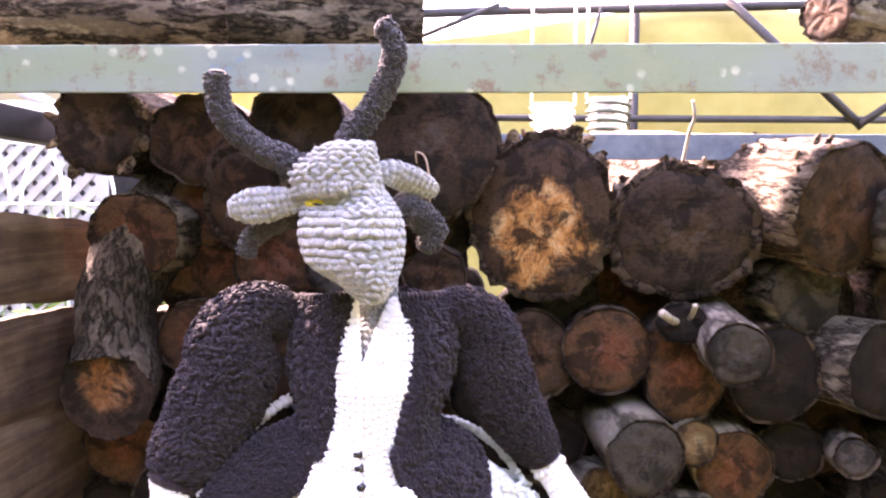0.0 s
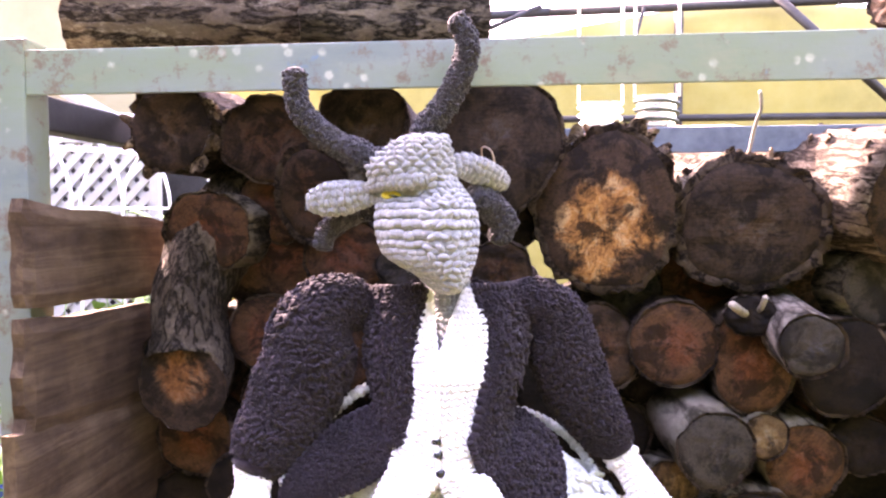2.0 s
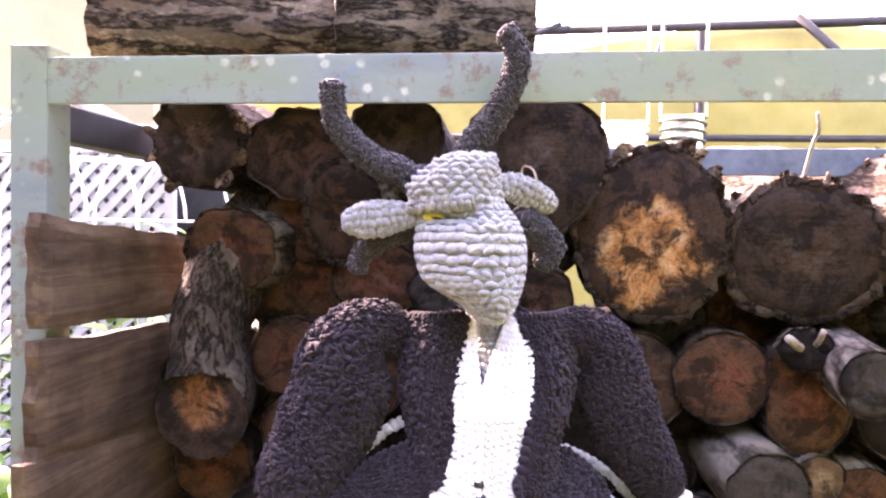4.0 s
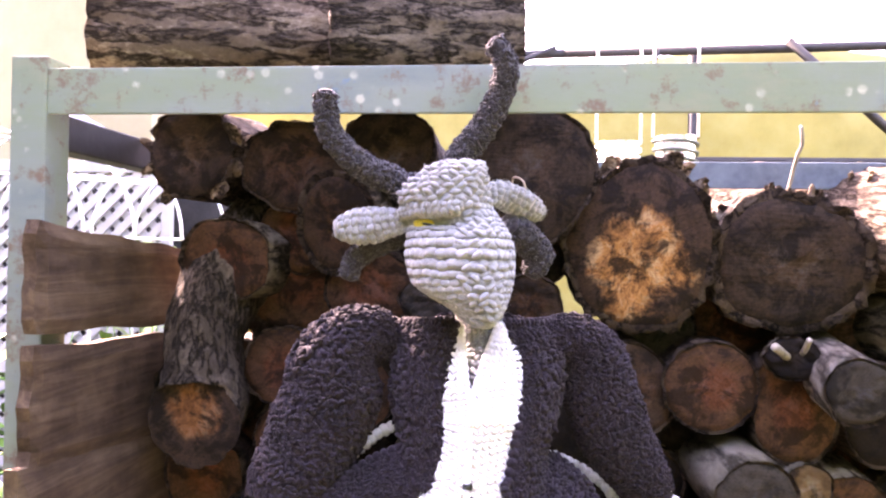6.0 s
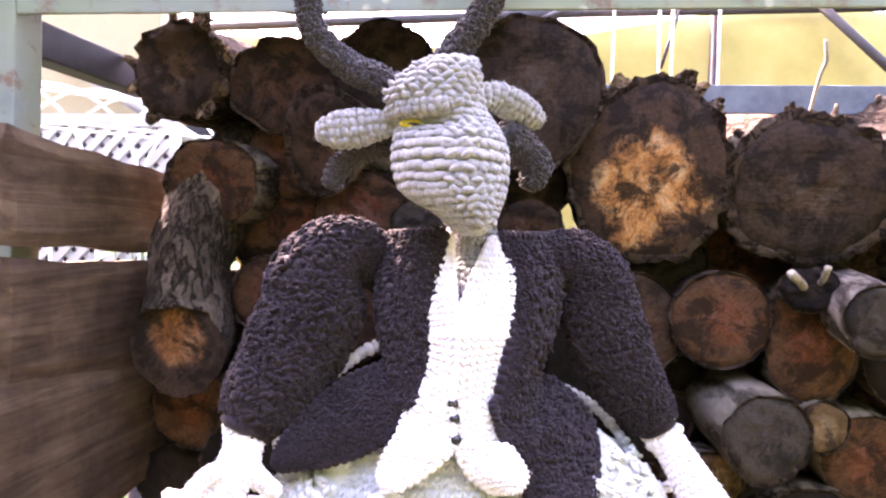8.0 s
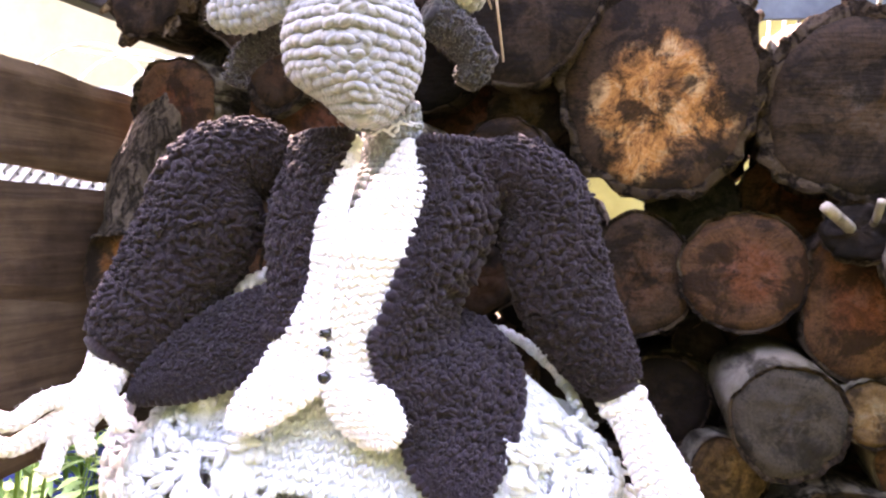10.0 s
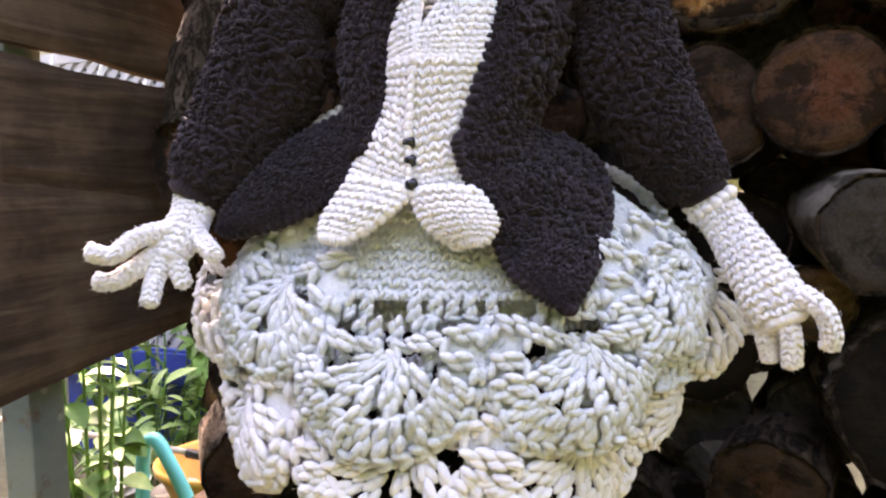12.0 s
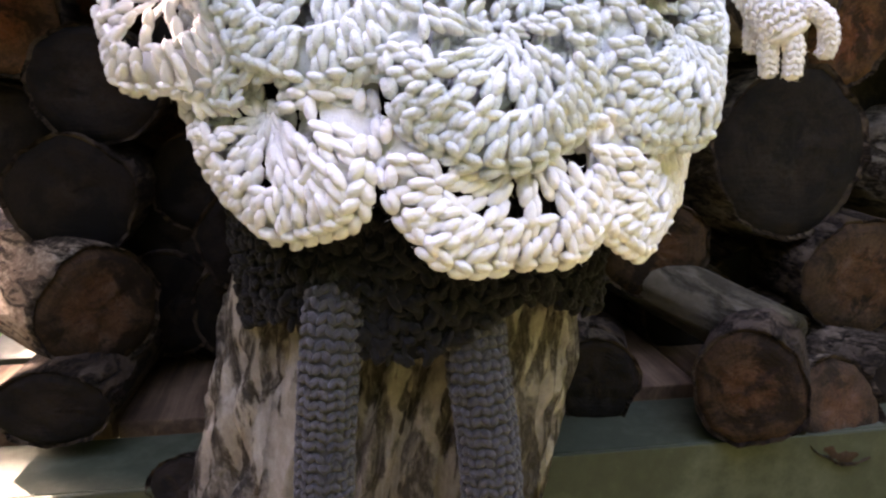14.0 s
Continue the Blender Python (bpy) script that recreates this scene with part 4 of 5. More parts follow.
def doll():
    y = Yarn(3)
    mats = [Y_GREY, Y_CHAR, Y_COAT, Y_WHITE, Y_SILVER, Y_BLACK, Y_LEG, Y_NECK, EYE_Y, BEAD, SILVER]
    GREY, CHAR, COAT, WHITE, SILV, BLACK, LEG, NECK, EYEM, BEADM, FOIL = range(11)
    # head: a broad crown over a long muzzle; rows z, cx, half width, cy, half depth
    H = np.array([(1.153, -.096, .010, .603, .012), (1.149, -.104, .021, .602, .022), (1.141, -.108, .027, .601, .026), (1.131, -.113, .034, .601, .029), (1.121, -.1135, .0355, .602, .029), (1.111, -.108, .0370, .603, .023),
                  (1.104, -.1045, .0385, .603, .024), (1.096, -.1020, .0400, .602, .032), (1.083, -.101, .042, .600, .037), (1.069, -.0995, .0405, .598, .037), (1.058, -.0975, .0375, .595, .035), (1.049, -.0915, .0295, .590, .030),
                  (1.042, -.086, .022, .587, .025), (1.033, -.083, .015, .582, .017), (1.026, -.0815, .006, .579, .008)])
    Hs = np.array(smooth_path(H, 6))
    lh = np.linspace(0, 1, len(Hs))

    def head(u, v):
        z, cx, w, cy, d = (np.interp(v, lh, Hs[:, k]) for k in range(5))
        a = 2 * math.pi * u
        off = math.atan2(math.sin(a + 1.12), math.cos(a + 1.12))
        ridge = 0.0095 * math.exp(-(off / .42) ** 2) * min(1, max(0, (v - .22) / .2)) * min(1, (1.02 - v) / .12)
        return np.array((cx + w * math.cos(a) + ridge * 0.35, cy + d * math.sin(a) - ridge, z))
    y.sheet(head, 36, 25, GREY, "s", True, -1.0, 1.22, True, .16)
    # bobbles down the nose and over the crown
    for j in range(15):
        v = 0.30 + 0.047 * j
        for du in (-0.055, -0.02, 0.015, 0.05):
            p = head(0.822 + du + .008 * math.sin(j * 2.1), v)
            y.lump(p + np.array((0, -0.002, 0)), (1, 0, 0.9 * math.cos(j * 1.3 + du * 40)), (0, -1, 0), 0.0046, 0.0026, 0.0036, GREY)
    for j in range(8):
        for k in range(9):
            p = head(0.56 + .048 * k + .02 * (j % 2), .03 + .035 * j)
            y.lump(p + np.array((0, -.0015, .0008)), (1, .2, .8 * math.sin(k * 1.9 + j)), (0, -1, .4), .0050, .0027, .0034, GREY)
    # brow over the eye, and the eye itself
    y.limb([(-.147, .594, 1.113, .0042), (-.133, .582, 1.1155, .0058), (-.114, .574, 1.1165, .0062), (-.098, .571, 1.118, .0046)], GREY, 6, 0.005, "b")
    y.lump((-.1270, .5825, 1.1045), (1, -.25, -.1), (-.35, -1, 0), .0098, .0045, .004, EYEM)
    y.lump((-.1245, .5785, 1.104), (1, -.25, -.15), (-.35, -1, 0), .0052, .0012, .0015, BEADM)
    # horns
    y.limb([(-.118, .606, 1.132, .0120), (-.145, .606, 1.135, .0108), (-.160, .606, 1.142, .0100), (-.178, .606, 1.150, .0096), (-.196, .604, 1.164, .0090), (-.208, .602, 1.180, .0085), (-.2115, .600, 1.198, .0078), (-.212, .600, 1.209, .0086)], CHAR, 11, 0.0036, "f")
    y.limb([(-.108, .606, 1.148, .0100), (-.099, .605, 1.164, .0098), (-.086, .604, 1.180, .0096), (-.076, .602, 1.197, .0092), (-.069, .601, 1.215, .0088), (-.067, .600, 1.230, .0082), (-.072, .600, 1.243, .0074), (-.077, .600, 1.248, .0078)], CHAR, 11, 0.0036, "f")
    y.limb([(-.138, .614, 1.100, .0105), (-.162, .619, 1.094, .0100), (-.180, .620, 1.084, .0088), (-.191, .620, 1.073, .0074), (-.195, .620, 1.061, .0064)], CHAR, 11, 0.0036, "f")
    y.limb([(-.062, .63, 1.105, .0125), (-.048, .645, 1.095, .0125), (-.038, .65, 1.080, .0105), (-.043, .65, 1.066, .008)], CHAR, 11, 0.0036, "f")
    # ears
    y.limb([(-.140, .598, 1.107, .0075), (-.156, .600, 1.106, .0112), (-.172, .600, 1.1035, .0140), (-.187, .600, 1.102, .0135), (-.199, .599, 1.1005, .0085)], GREY, 12, 0.0058, "b", 0.42, (0, 1, 0), 1.05)
    y.limb([(-.084, .607, 1.130, .0075), (-.070, .616, 1.131, .0105), (-.056, .627, 1.1255, .0125), (-.044, .638, 1.1195, .0112), (-.036, .645, 1.1165, .0065)], GREY, 12, 0.0058, "b", 0.42, (.5, 1, 0), 1.05)
    # neck and choker
    y.limb([(-.086, .628, 1.050, .0165), (-.086, .634, 1.03, .0175), (-.086, .632, 1.005, .0195), (-.087, .612, .978, .019), (-.088, .600, .955, .016)], NECK, 14, 0.0058, "v")
    for k in range(26):
        a = math.pi * (1.05 + 0.9 * k / 25)
        y.lump((-.086 + .0195 * math.cos(a), .634 + .0195 * math.sin(a), 1.036 + 0.0012 * math.sin(k * 2.3)), (math.sin(a), -math.cos(a), 0), (math.cos(a), math.sin(a), 0), .0030, .0008, .0008, FOIL)
    for sx in (-1, 1):
        for k, (wx, wz, ln) in enumerate(((.002, 0, .0030), (.005, .0015, .0034), (.008, .0035, .0034), (.0105, .0048, .0026), (.006, -.0025, .0026), (.009, .0002, .0024))):
            y.lump((-.084 + sx * wx, .6130, 1.030 + wz), (sx, 0, .8 * (1 if k % 2 else -.5)), (0, -1, .3 * math.cos(k * 3)), ln, .0012, .0007, FOIL)

    # body under the coat
    def body(u, v):
        a = 2 * math.pi * u
        z = 1.028 - 0.15 * v
        w, d = 0.060 - 0.018 * math.sin(math.pi * v), 0.030
        if v < 0.12:
            k = math.sqrt(max(0.0, 1 - (1 - v / 0.12) ** 2))
            w, d = w * (0.55 + 0.45 * k), d * (0.5 + 0.5 * k)
        return np.array((-.087 + w * math.cos(a), .658 - .032 * v + d * math.sin(a), z))
    y.sheet(body, 44, 22, COAT, "f", True, -1.0)
    # waistcoat: a narrow edge, a broad one, and the buttoned front
    y.panel([(-.108, .612, 1.025), (-.107, .597, 1.00), (-.109, .582, .972), (-.110, .576, .952)], [(-.099, .610, 1.024), (-.096, .595, 1.00), (-.091, .574, .975), (-.0875, .565, .957)], 15, 3, WHITE, .003)
    y.panel([(-.070, .618, 1.024), (-.079, .598, 1.00), (-.087, .574, .973), (-.0875, .565, .957)], [(-.061, .621, 1.022), (-.053, .604, 1.00), (-.0515, .589, .975), (-.0525, .580, .955)], 16, 6, WHITE, .005)
    centre = [(-.0875, .565, .958), (-.0885, .562, .935), (-.089, .559, .912), (-.087, .555, .893), (-.086, .553, .882)]
    y.panel([(-.110, .577, .957), (-.110, .575, .94), (-.114, .570, .925), (-.121, .561, .905), (-.125, .553, .89)], centre, 16, 5, WHITE, .004)
    y.panel(centre, [(-.0525, .580, .957), (-.055, .578, .94), (-.057, .573, .922), (-.054, .568, .90), (-.050, .563, .882)], 16, 6, WHITE, .005)
    y.cord([(p[0], p[1] - .003, p[2]) for p in centre], .0024, WHITE, .0050)
    # its two points over the skirt
    y.panel([(-.123, .554, .893), (-.130, .547, .881), (-.135, .540, .869), (-.133, .534, .860)], [(-.086, .551, .885), (-.094, .545, .876), (-.108, .539, .865), (-.122, .533, .858)], 9, 6, WHITE, .003, lift=(0, -.9, .45))
    y.panel([(-.050, .553, .885), (-.041, .550, .874), (-.038, .547, .866), (-.043, .545, .858)], [(-.085, .551, .885), (-.081, .549, .873), (-.072, .548, .863), (-.060, .550, .855)], 9, 7, WHITE, .005, lift=(0, -.9, .45))
    for z, yy in ((.911, .5565), (.901, .5545), (.888, .5505)):
        y.lump((-.0885 + (.911 - z) * 0.14, yy, z), (1, 0, 0), (0, -1, 0), .0040, .0040, .0040, BEADM)
    # coat fronts, puffed beside the waistcoat
    y.panel([(-.150, .624, 1.024), (-.153, .614, .997), (-.154, .607, .968), (-.146, .600, .940), (-.138, .588, .912)], [(-.104, .606, 1.028), (-.106, .594, .995), (-.108, .580, .962), (-.111, .569, .928), (-.119, .558, .906)], 20, 11, COAT, .017, "f", 1.1, .006)
    y.panel([(-.062, .619, 1.026), (-.053, .601, .994), (-.051, .585, .966), (-.055, .570, .936), (-.061, .557, .904)], [(-.024, .650, 1.026), (-.017, .642, .993), (-.022, .630, .957), (-.032, .614, .926), (-.030, .602, .905)], 20, 11, COAT, .017, "f", 1.1, .006)
    # sleeves
    y.limb([(-.160, .628, 1.010, .020), (-.184, .617, 1.010, .0270), (-.199, .608, .993, .0345), (-.205, .600, .962, .0375), (-.219, .588, .924, .0345), (-.231, .576, .900, .0290), (-.238, .568, .885, .0220)], COAT, 32, 0.0052, "f", 0.85, (0, 1, 0), 1.08)
    y.limb([(-.030, .650, 1.008, .019), (-.006, .656, 1.008, .0235), (.010, .657, .992, .0270), (.018, .655, .962, .0295), (.030, .653, .930, .0285), (.046, .652, .905, .0240), (.058, .651, .888, .0195), (.062, .650, .881, .0165)], COAT, 32, 0.0052, "f", 0.85, (0, 1, 0), 1.08)
    # coat tails flaring over the skirt, cords standing in for its sunlit top edge
    tail_l = [(-.142, .586, .931), (-.172, .579, .917), (-.195, .567, .896), (-.211, .557, .875), (-.213, .553, .864)]
    y.panel([(-.112, .567, .918), (-.126, .557, .893), (-.145, .554, .877), (-.175, .551, .865), (-.206, .552, .859)], tail_l, 22, 18, COAT, .005, "f", 1.1, .005)
    # white cord behind this edge: sunlight on the skirt, put into colour
    y.cord([(p[0] - .002, p[1] + .040 - .007 * k, p[2] + .013 - .0018 * k) for k, p in enumerate(tail_l)], .0054, WHITE, .0062)
    tail_r = [(-.036, .640, .919), (-.014, .634, .911), (.005, .622, .896), (.012, .610, .876), (.012, .587, .853), (.007, .565, .836), (.001, .552, .823)]
    y.panel(tail_r, [(-.062, .556, .912), (-.057, .555, .896), (-.050, .557, .880), (-.040, .557, .858), (-.030, .549, .842), (-.015, .548, .831), (-.003, .549, .825)], 26, 17, COAT, .009, "f", 1.1, .005)
    y.cord([(-.034, .686, .905), (-.008, .686, .899), (.018, .676, .885), (.036, .662, .868), (.046, .650, .853)], .0046, SILV, .0062)

    # skirts: layers of plain rows, open mesh and shell scallops
    CY = .622

    def flare(z, layer):
        """Half width and half depth at a height."""
        if layer == 0:
            zz = [(.918, .034, .030), (.900, .064, .040), (.885, .090, .047), (.868, .112, .054), (.850, .127, .063), (.825, .140, .081), (.79, .144, .0985), (.74, .138, .110), (.70, .134, .110)]
        else:
            zz = [(.90, .046, .040), (.86, .100, .054), (.84, .128, .062), (.815, .138, .072), (.785, .135, .086), (.75, .127, .102), (.72, .121, .110), (.69, .116, .113), (.66, .112, .11)]
        a = np.array(zz)[::-1]
        return np.interp(z, a[:, 0], a[:, 1]), np.interp(z, a[:, 0], a[:, 2])

    def skirt(u, z, layer, push=0.0):
        w, d = flare(z, layer)
        a = 2 * math.pi * u
        c, s = math.cos(a), math.sin(a)
        wave = 0.003 * math.sin(a * 7 + 1 + layer * 2) * min(1, max(0, (.86 - z) / .05))
        dx = (w + wave + push) * c
        return np.array(((-.083, -.090)[layer] + dx, CY + .13 * dx + (d + wave + push) * s, z))

    def plain(layer, z0, z1, cols, rows, mat, push=0.0):
        y.sheet(lambda u, v: skirt(u, z0 + (z1 - z0) * v, layer, push), cols, rows, mat, "v", True, -1.0, 1.05, True, .25)

    def post(p0, p1, rad, up, mat, turns=3):
        """A tall stitch: two strands of yarn wound about each other."""
        r = y.rnd
        sh = p1 - p0
        side = np.cross(sh, up)
        side = side / (np.linalg.norm(side) + 1e-9)
        L = np.linalg.norm(sh)
        for k in range(turns):
            for s in (-1, 1):
                c = p0 + sh * ((k + .5 + .16 * s) / turns) + side * s * rad * .44 + up * rad * r.uniform(-.2, .4) + r.normal(0, rad * .08, 3)
                y.lump(c, sh / L + side * (.42 + r.uniform(-.25, .25)), up, L / turns * r.uniform(.64, .82), rad * .58, rad * .68, mat)

    def shell(layer, u0, z0, width, height, mat, fan=7, out=0.0, turn=0.0):
        """A fan of tall stitches from one loop, an open ring, and a thick ruffled rim of short stitches."""
        w, d = flare(z0 - height / 2, layer)
        a0 = 2 * math.pi * u0
        arc = 2 * math.pi * math.hypot(w * math.sin(a0), d * math.cos(a0))
        r = y.rnd
        up = np.array((math.cos(a0), math.sin(a0), 0.15))
        up = up / np.linalg.norm(up)
        ph = r.uniform(0, 6)

        def polar(t, q, push=0.0):
            ruffle = .0035 * math.sin(t * 5 + ph) * max(0.0, q - .45)
            lift = .001 + out * (.35 + .65 * min(1.0, q)) + .0105 * math.sin(math.pi * min(1.0, q * .86)) + ruffle - .030 * max(0.0, q - .90)
            qq = q * (1 + .022 * math.sin(t * 7 + ph) * q)
            sn, cs = math.sin(t), math.cos(t)
            lx = math.copysign(abs(sn) ** .85, sn) * qq * width / 2
            p = skirt(u0 + lx / arc, z0 - math.copysign(abs(cs) ** .7, cs) * qq * height, layer, lift + push)
            return p + np.array((turn * lx, -abs(turn) * push, 0))
        R = (width / 2 + height) / 2
        for k in range(fan):
            t = ((k + r.uniform(-.12, .12)) / (fan - 1) - 0.5) * math.pi * 1.04
            post(polar(t, .10), polar(t, .34), R * .062, up, mat, 2)
            post(polar(t, .31), polar(t + r.uniform(-.04, .04), .56), R * .088, up, mat, 2)
        ring = 2 * fan
        for k in range(ring):
            if k % 4 == 2:
                continue
            t = ((k + .5) / ring - .5) * math.pi * 1.08
            y.lump(polar(t, .57), polar(t + .1, .57) - polar(t - .1, .57), up, R * .115, R * .048, R * .055, mat)
        y.sheet(lambda uu, vv: polar((uu - .5) * math.pi * 1.08, .60 + .38 * vv, -.0035), 18, 3, mat, "none")
        outer = 2 * fan + 2
        for k in range(outer):
            t = ((k + r.uniform(-.15, .15)) / (outer - 1) - .5) * math.pi * 1.08
            post(polar(t, .60), polar(t + r.uniform(-.03, .03), .86), R * .088, up, mat, 2)
        edge = int(2.6 * fan)
        for k in range(edge):
            t = ((k + .5) / edge - .5) * math.pi * 1.08
            e = polar(t + .09, .92) - polar(t - .09, .92)
            for q, sl in ((.89, .6), (.96, -.6)):
                dn = polar(t, q + .05) - polar(t, q - .05)
                y.lump(polar(t, q) + r.normal(0, .0004, 3), e + dn * sl * r.uniform(.5, 1.3), up, R * .095, R * .052, R * .066 * r.uniform(.85, 1.2), mat)
        for k in range(5):
            t = (k / 4 - 0.5) * math.pi * 1.1
            y.lump(polar(t, .08), (math.cos(t), 0, -math.sin(t)), up, .0046, .0026, .003, mat)

    def openwork(layer, z0, z1, cols, rows, mat, period, push=.001):
        """Rows of loose clustered stitches with holes left between the clusters."""
        r = y.rnd
        h = (z1 - z0) / rows
        for j in range(rows):
            for i in range(cols):
                if (i + 3 * j) % period < 2:
                    continue
                u, z = (i + .5 + r.uniform(-.15, .15)) / cols, z0 + h * (j + .5)
                c = skirt(u, z, layer, push)
                e = skirt(u + .5 / cols, z, layer, push) - c
                n = np.cross(e, (0, 0, 1))
                n /= np.linalg.norm(n)
                post(c - e * r.uniform(-.3, .3) - np.array((0, 0, h * .5)), c + e * r.uniform(-.5, .5) + np.array((0, 0, h * .55)), np.linalg.norm(e) * .8, n, mat, 2)
                y.lump(c + np.array((0, 0, h * .5)) + n * .0015, e + np.array((0, 0, .002 * r.normal())), n, .0052, .0021, .0026, mat)

    # black under-layer, lowest
    def under(u, v):
        a = 2 * math.pi * u
        hem = .662 + .009 * math.sin(a * 5 + 1) - .006 * math.sin(a * 2)
        z = .80 + (hem - .80) * v
        w = .112 - .010 * v
        return np.array((-.110 + w * math.cos(a), .622 + (.066 + .018 * min(1, v * 1.6)) * math.sin(a), z))
    y.sheet(under, 84, 15, BLACK, "f", True, -1.0)
    # white layer
    plain(1, .868, .806, 110, 10, WHITE, -.006)
    openwork(1, .806, .742, 88, 6, WHITE, 6)
    for u, z, w, h, k, *o in ((.757, .757, .112, .058, 8), (.6125, .770, .110, .059, 8), (.872, .755, .104, .059, 8), (.545, .830, .070, .056, 7, .016, .85), (.012, .824, .076, .058, 7, .024, .95), (.48, .79, .07, .05, 6), (.97, .78, .06, .05, 6), (.30, .76, .09, .05, 6), (.20, .76, .09, .05, 6), (.40, .77, .08, .05, 6), (.10, .78, .08, .05, 6)):
        shell(1, u, z, w, h, WHITE, k, *o)
    # silver layer
    plain(0, .910, .826, 144, 17, SILV)
    openwork(0, .828, .774, 96, 5, SILV, 7)
    for u, z, w, h, k in ((.742, .803, .104, .058, 8), (.650, .836, .096, .056, 8), (.852, .805, .092, .057, 8), (.578, .858, .072, .050, 7), (.925, .842, .080, .056, 7), (.988, .858, .07, .05, 6), (.45, .81, .08, .05, 6), (.3, .80, .09, .05, 6), (.2, .80, .09, .05, 6), (.1, .81, .08, .05, 6), (.38, .80, .08, .05, 6)):
        shell(0, u, z, w, h, SILV, k)
    # stockings and hooves
    y.limb([(-.150, .590, .700, .0145), (-.161, .557, .682, .0138), (-.166, .544, .655, .0132), (-.170, .540, .61, .0130), (-.172, .538, .575, .0130)], LEG, 10, 0.0052, "v", fat=1.0)
    y.limb([(-.100, .590, .700, .0155), (-.096, .560, .684, .0148), (-.093, .546, .645, .0145), (-.088, .540, .60, .0142), (-.085, .537, .555, .0142)], LEG, 10, 0.0052, "v", fat=1.0)
    y.limb([(-.172, .538, .578, .0140), (-.172, .535, .555, .0160), (-.172, .530, .535, .0175)], BLACK, 12, 0.006, "b")
    y.limb([(-.085, .537, .558, .0150), (-.084, .533, .538, .0170), (-.084, .528, .518, .0185)], BLACK, 12, 0.006, "b")
    # gloves
    y.limb([(-.241, .571, .886, .0165), (-.238, .558, .871, .0135), (-.238, .546, .858, .0140), (-.239, .537, .848, .0112)], WHITE, 14, 0.0048, "v", 0.62)
    for pts in ([(-.241, .542, .863, .0056), (-.251, .526, .859, .0048), (-.258, .512, .850, .0044), (-.266, .502, .853, .0042)],
                [(-.242, .539, .852, .0056), (-.252, .527, .842, .0048), (-.262, .516, .834, .0044), (-.270, .510, .835, .0042)],
                [(-.240, .537, .848, .0054), (-.242, .528, .835, .0047), (-.240, .522, .827, .0044), (-.239, .518, .821, .0042)],
                [(-.235, .538, .847, .0052), (-.231, .536, .838, .0045), (-.227, .535, .830, .0041)],
                [(-.231, .550, .863, .0056), (-.219, .544, .855, .0048), (-.205, .537, .848, .0043)]):
        y.limb(pts, WHITE, 6, 0.0038, "v", fat=1.25)
    y.limb([(.062, .652, .880, .0140), (.075, .645, .863, .0125), (.088, .634, .843, .0145), (.100, .624, .824, .0160), (.106, .620, .812, .0145)], WHITE, 15, 0.0050, "v", 0.6)
    for pts in ([(.096, .624, .816, .0056), (.098, .624, .800, .0050), (.101, .626, .786, .0044)],
                [(.106, .619, .815, .0056), (.110, .617, .800, .0050), (.111, .618, .785, .0044)],
                [(.113, .615, .826, .0056), (.124, .612, .818, .0049), (.129, .613, .806, .0046), (.129, .616, .797, .0043)],
                [(.092, .631, .826, .0052), (.092, .632, .812, .0046), (.094, .634, .800, .0040)]):
        y.limb(pts, WHITE, 6, 0.0038, "v", fat=1.25)
    y.cord([(.080, .646, .882), (.068, .640, .872), (.056, .648, .864)], .0042, WHITE, .0055)
    y.fuzz(40000, .0036, COAT, {COAT})
    y.fuzz(26000, .0026, WHITE, {WHITE})
    y.fuzz(20000, .0024, SILV, {SILV})
    y.fuzz(7000, .0028, GREY, {GREY, NECK})
    y.fuzz(5000, .003, CHAR, {CHAR})
    ob = mesh_object("crocheted_goat_doll", np.concatenate(y.v), y.f, mats, mats=y.m)
    tagged(ob, "crocheted grey goat doll in black coat and frilled white skirt", "doll")


doll()


# ---------------------------------------------------------------- behind the rack
def bar_object(name, p, q, r, mat, parent, label=""):
    return tube_object(name, [p, q], r, mat, parent, label, 8)


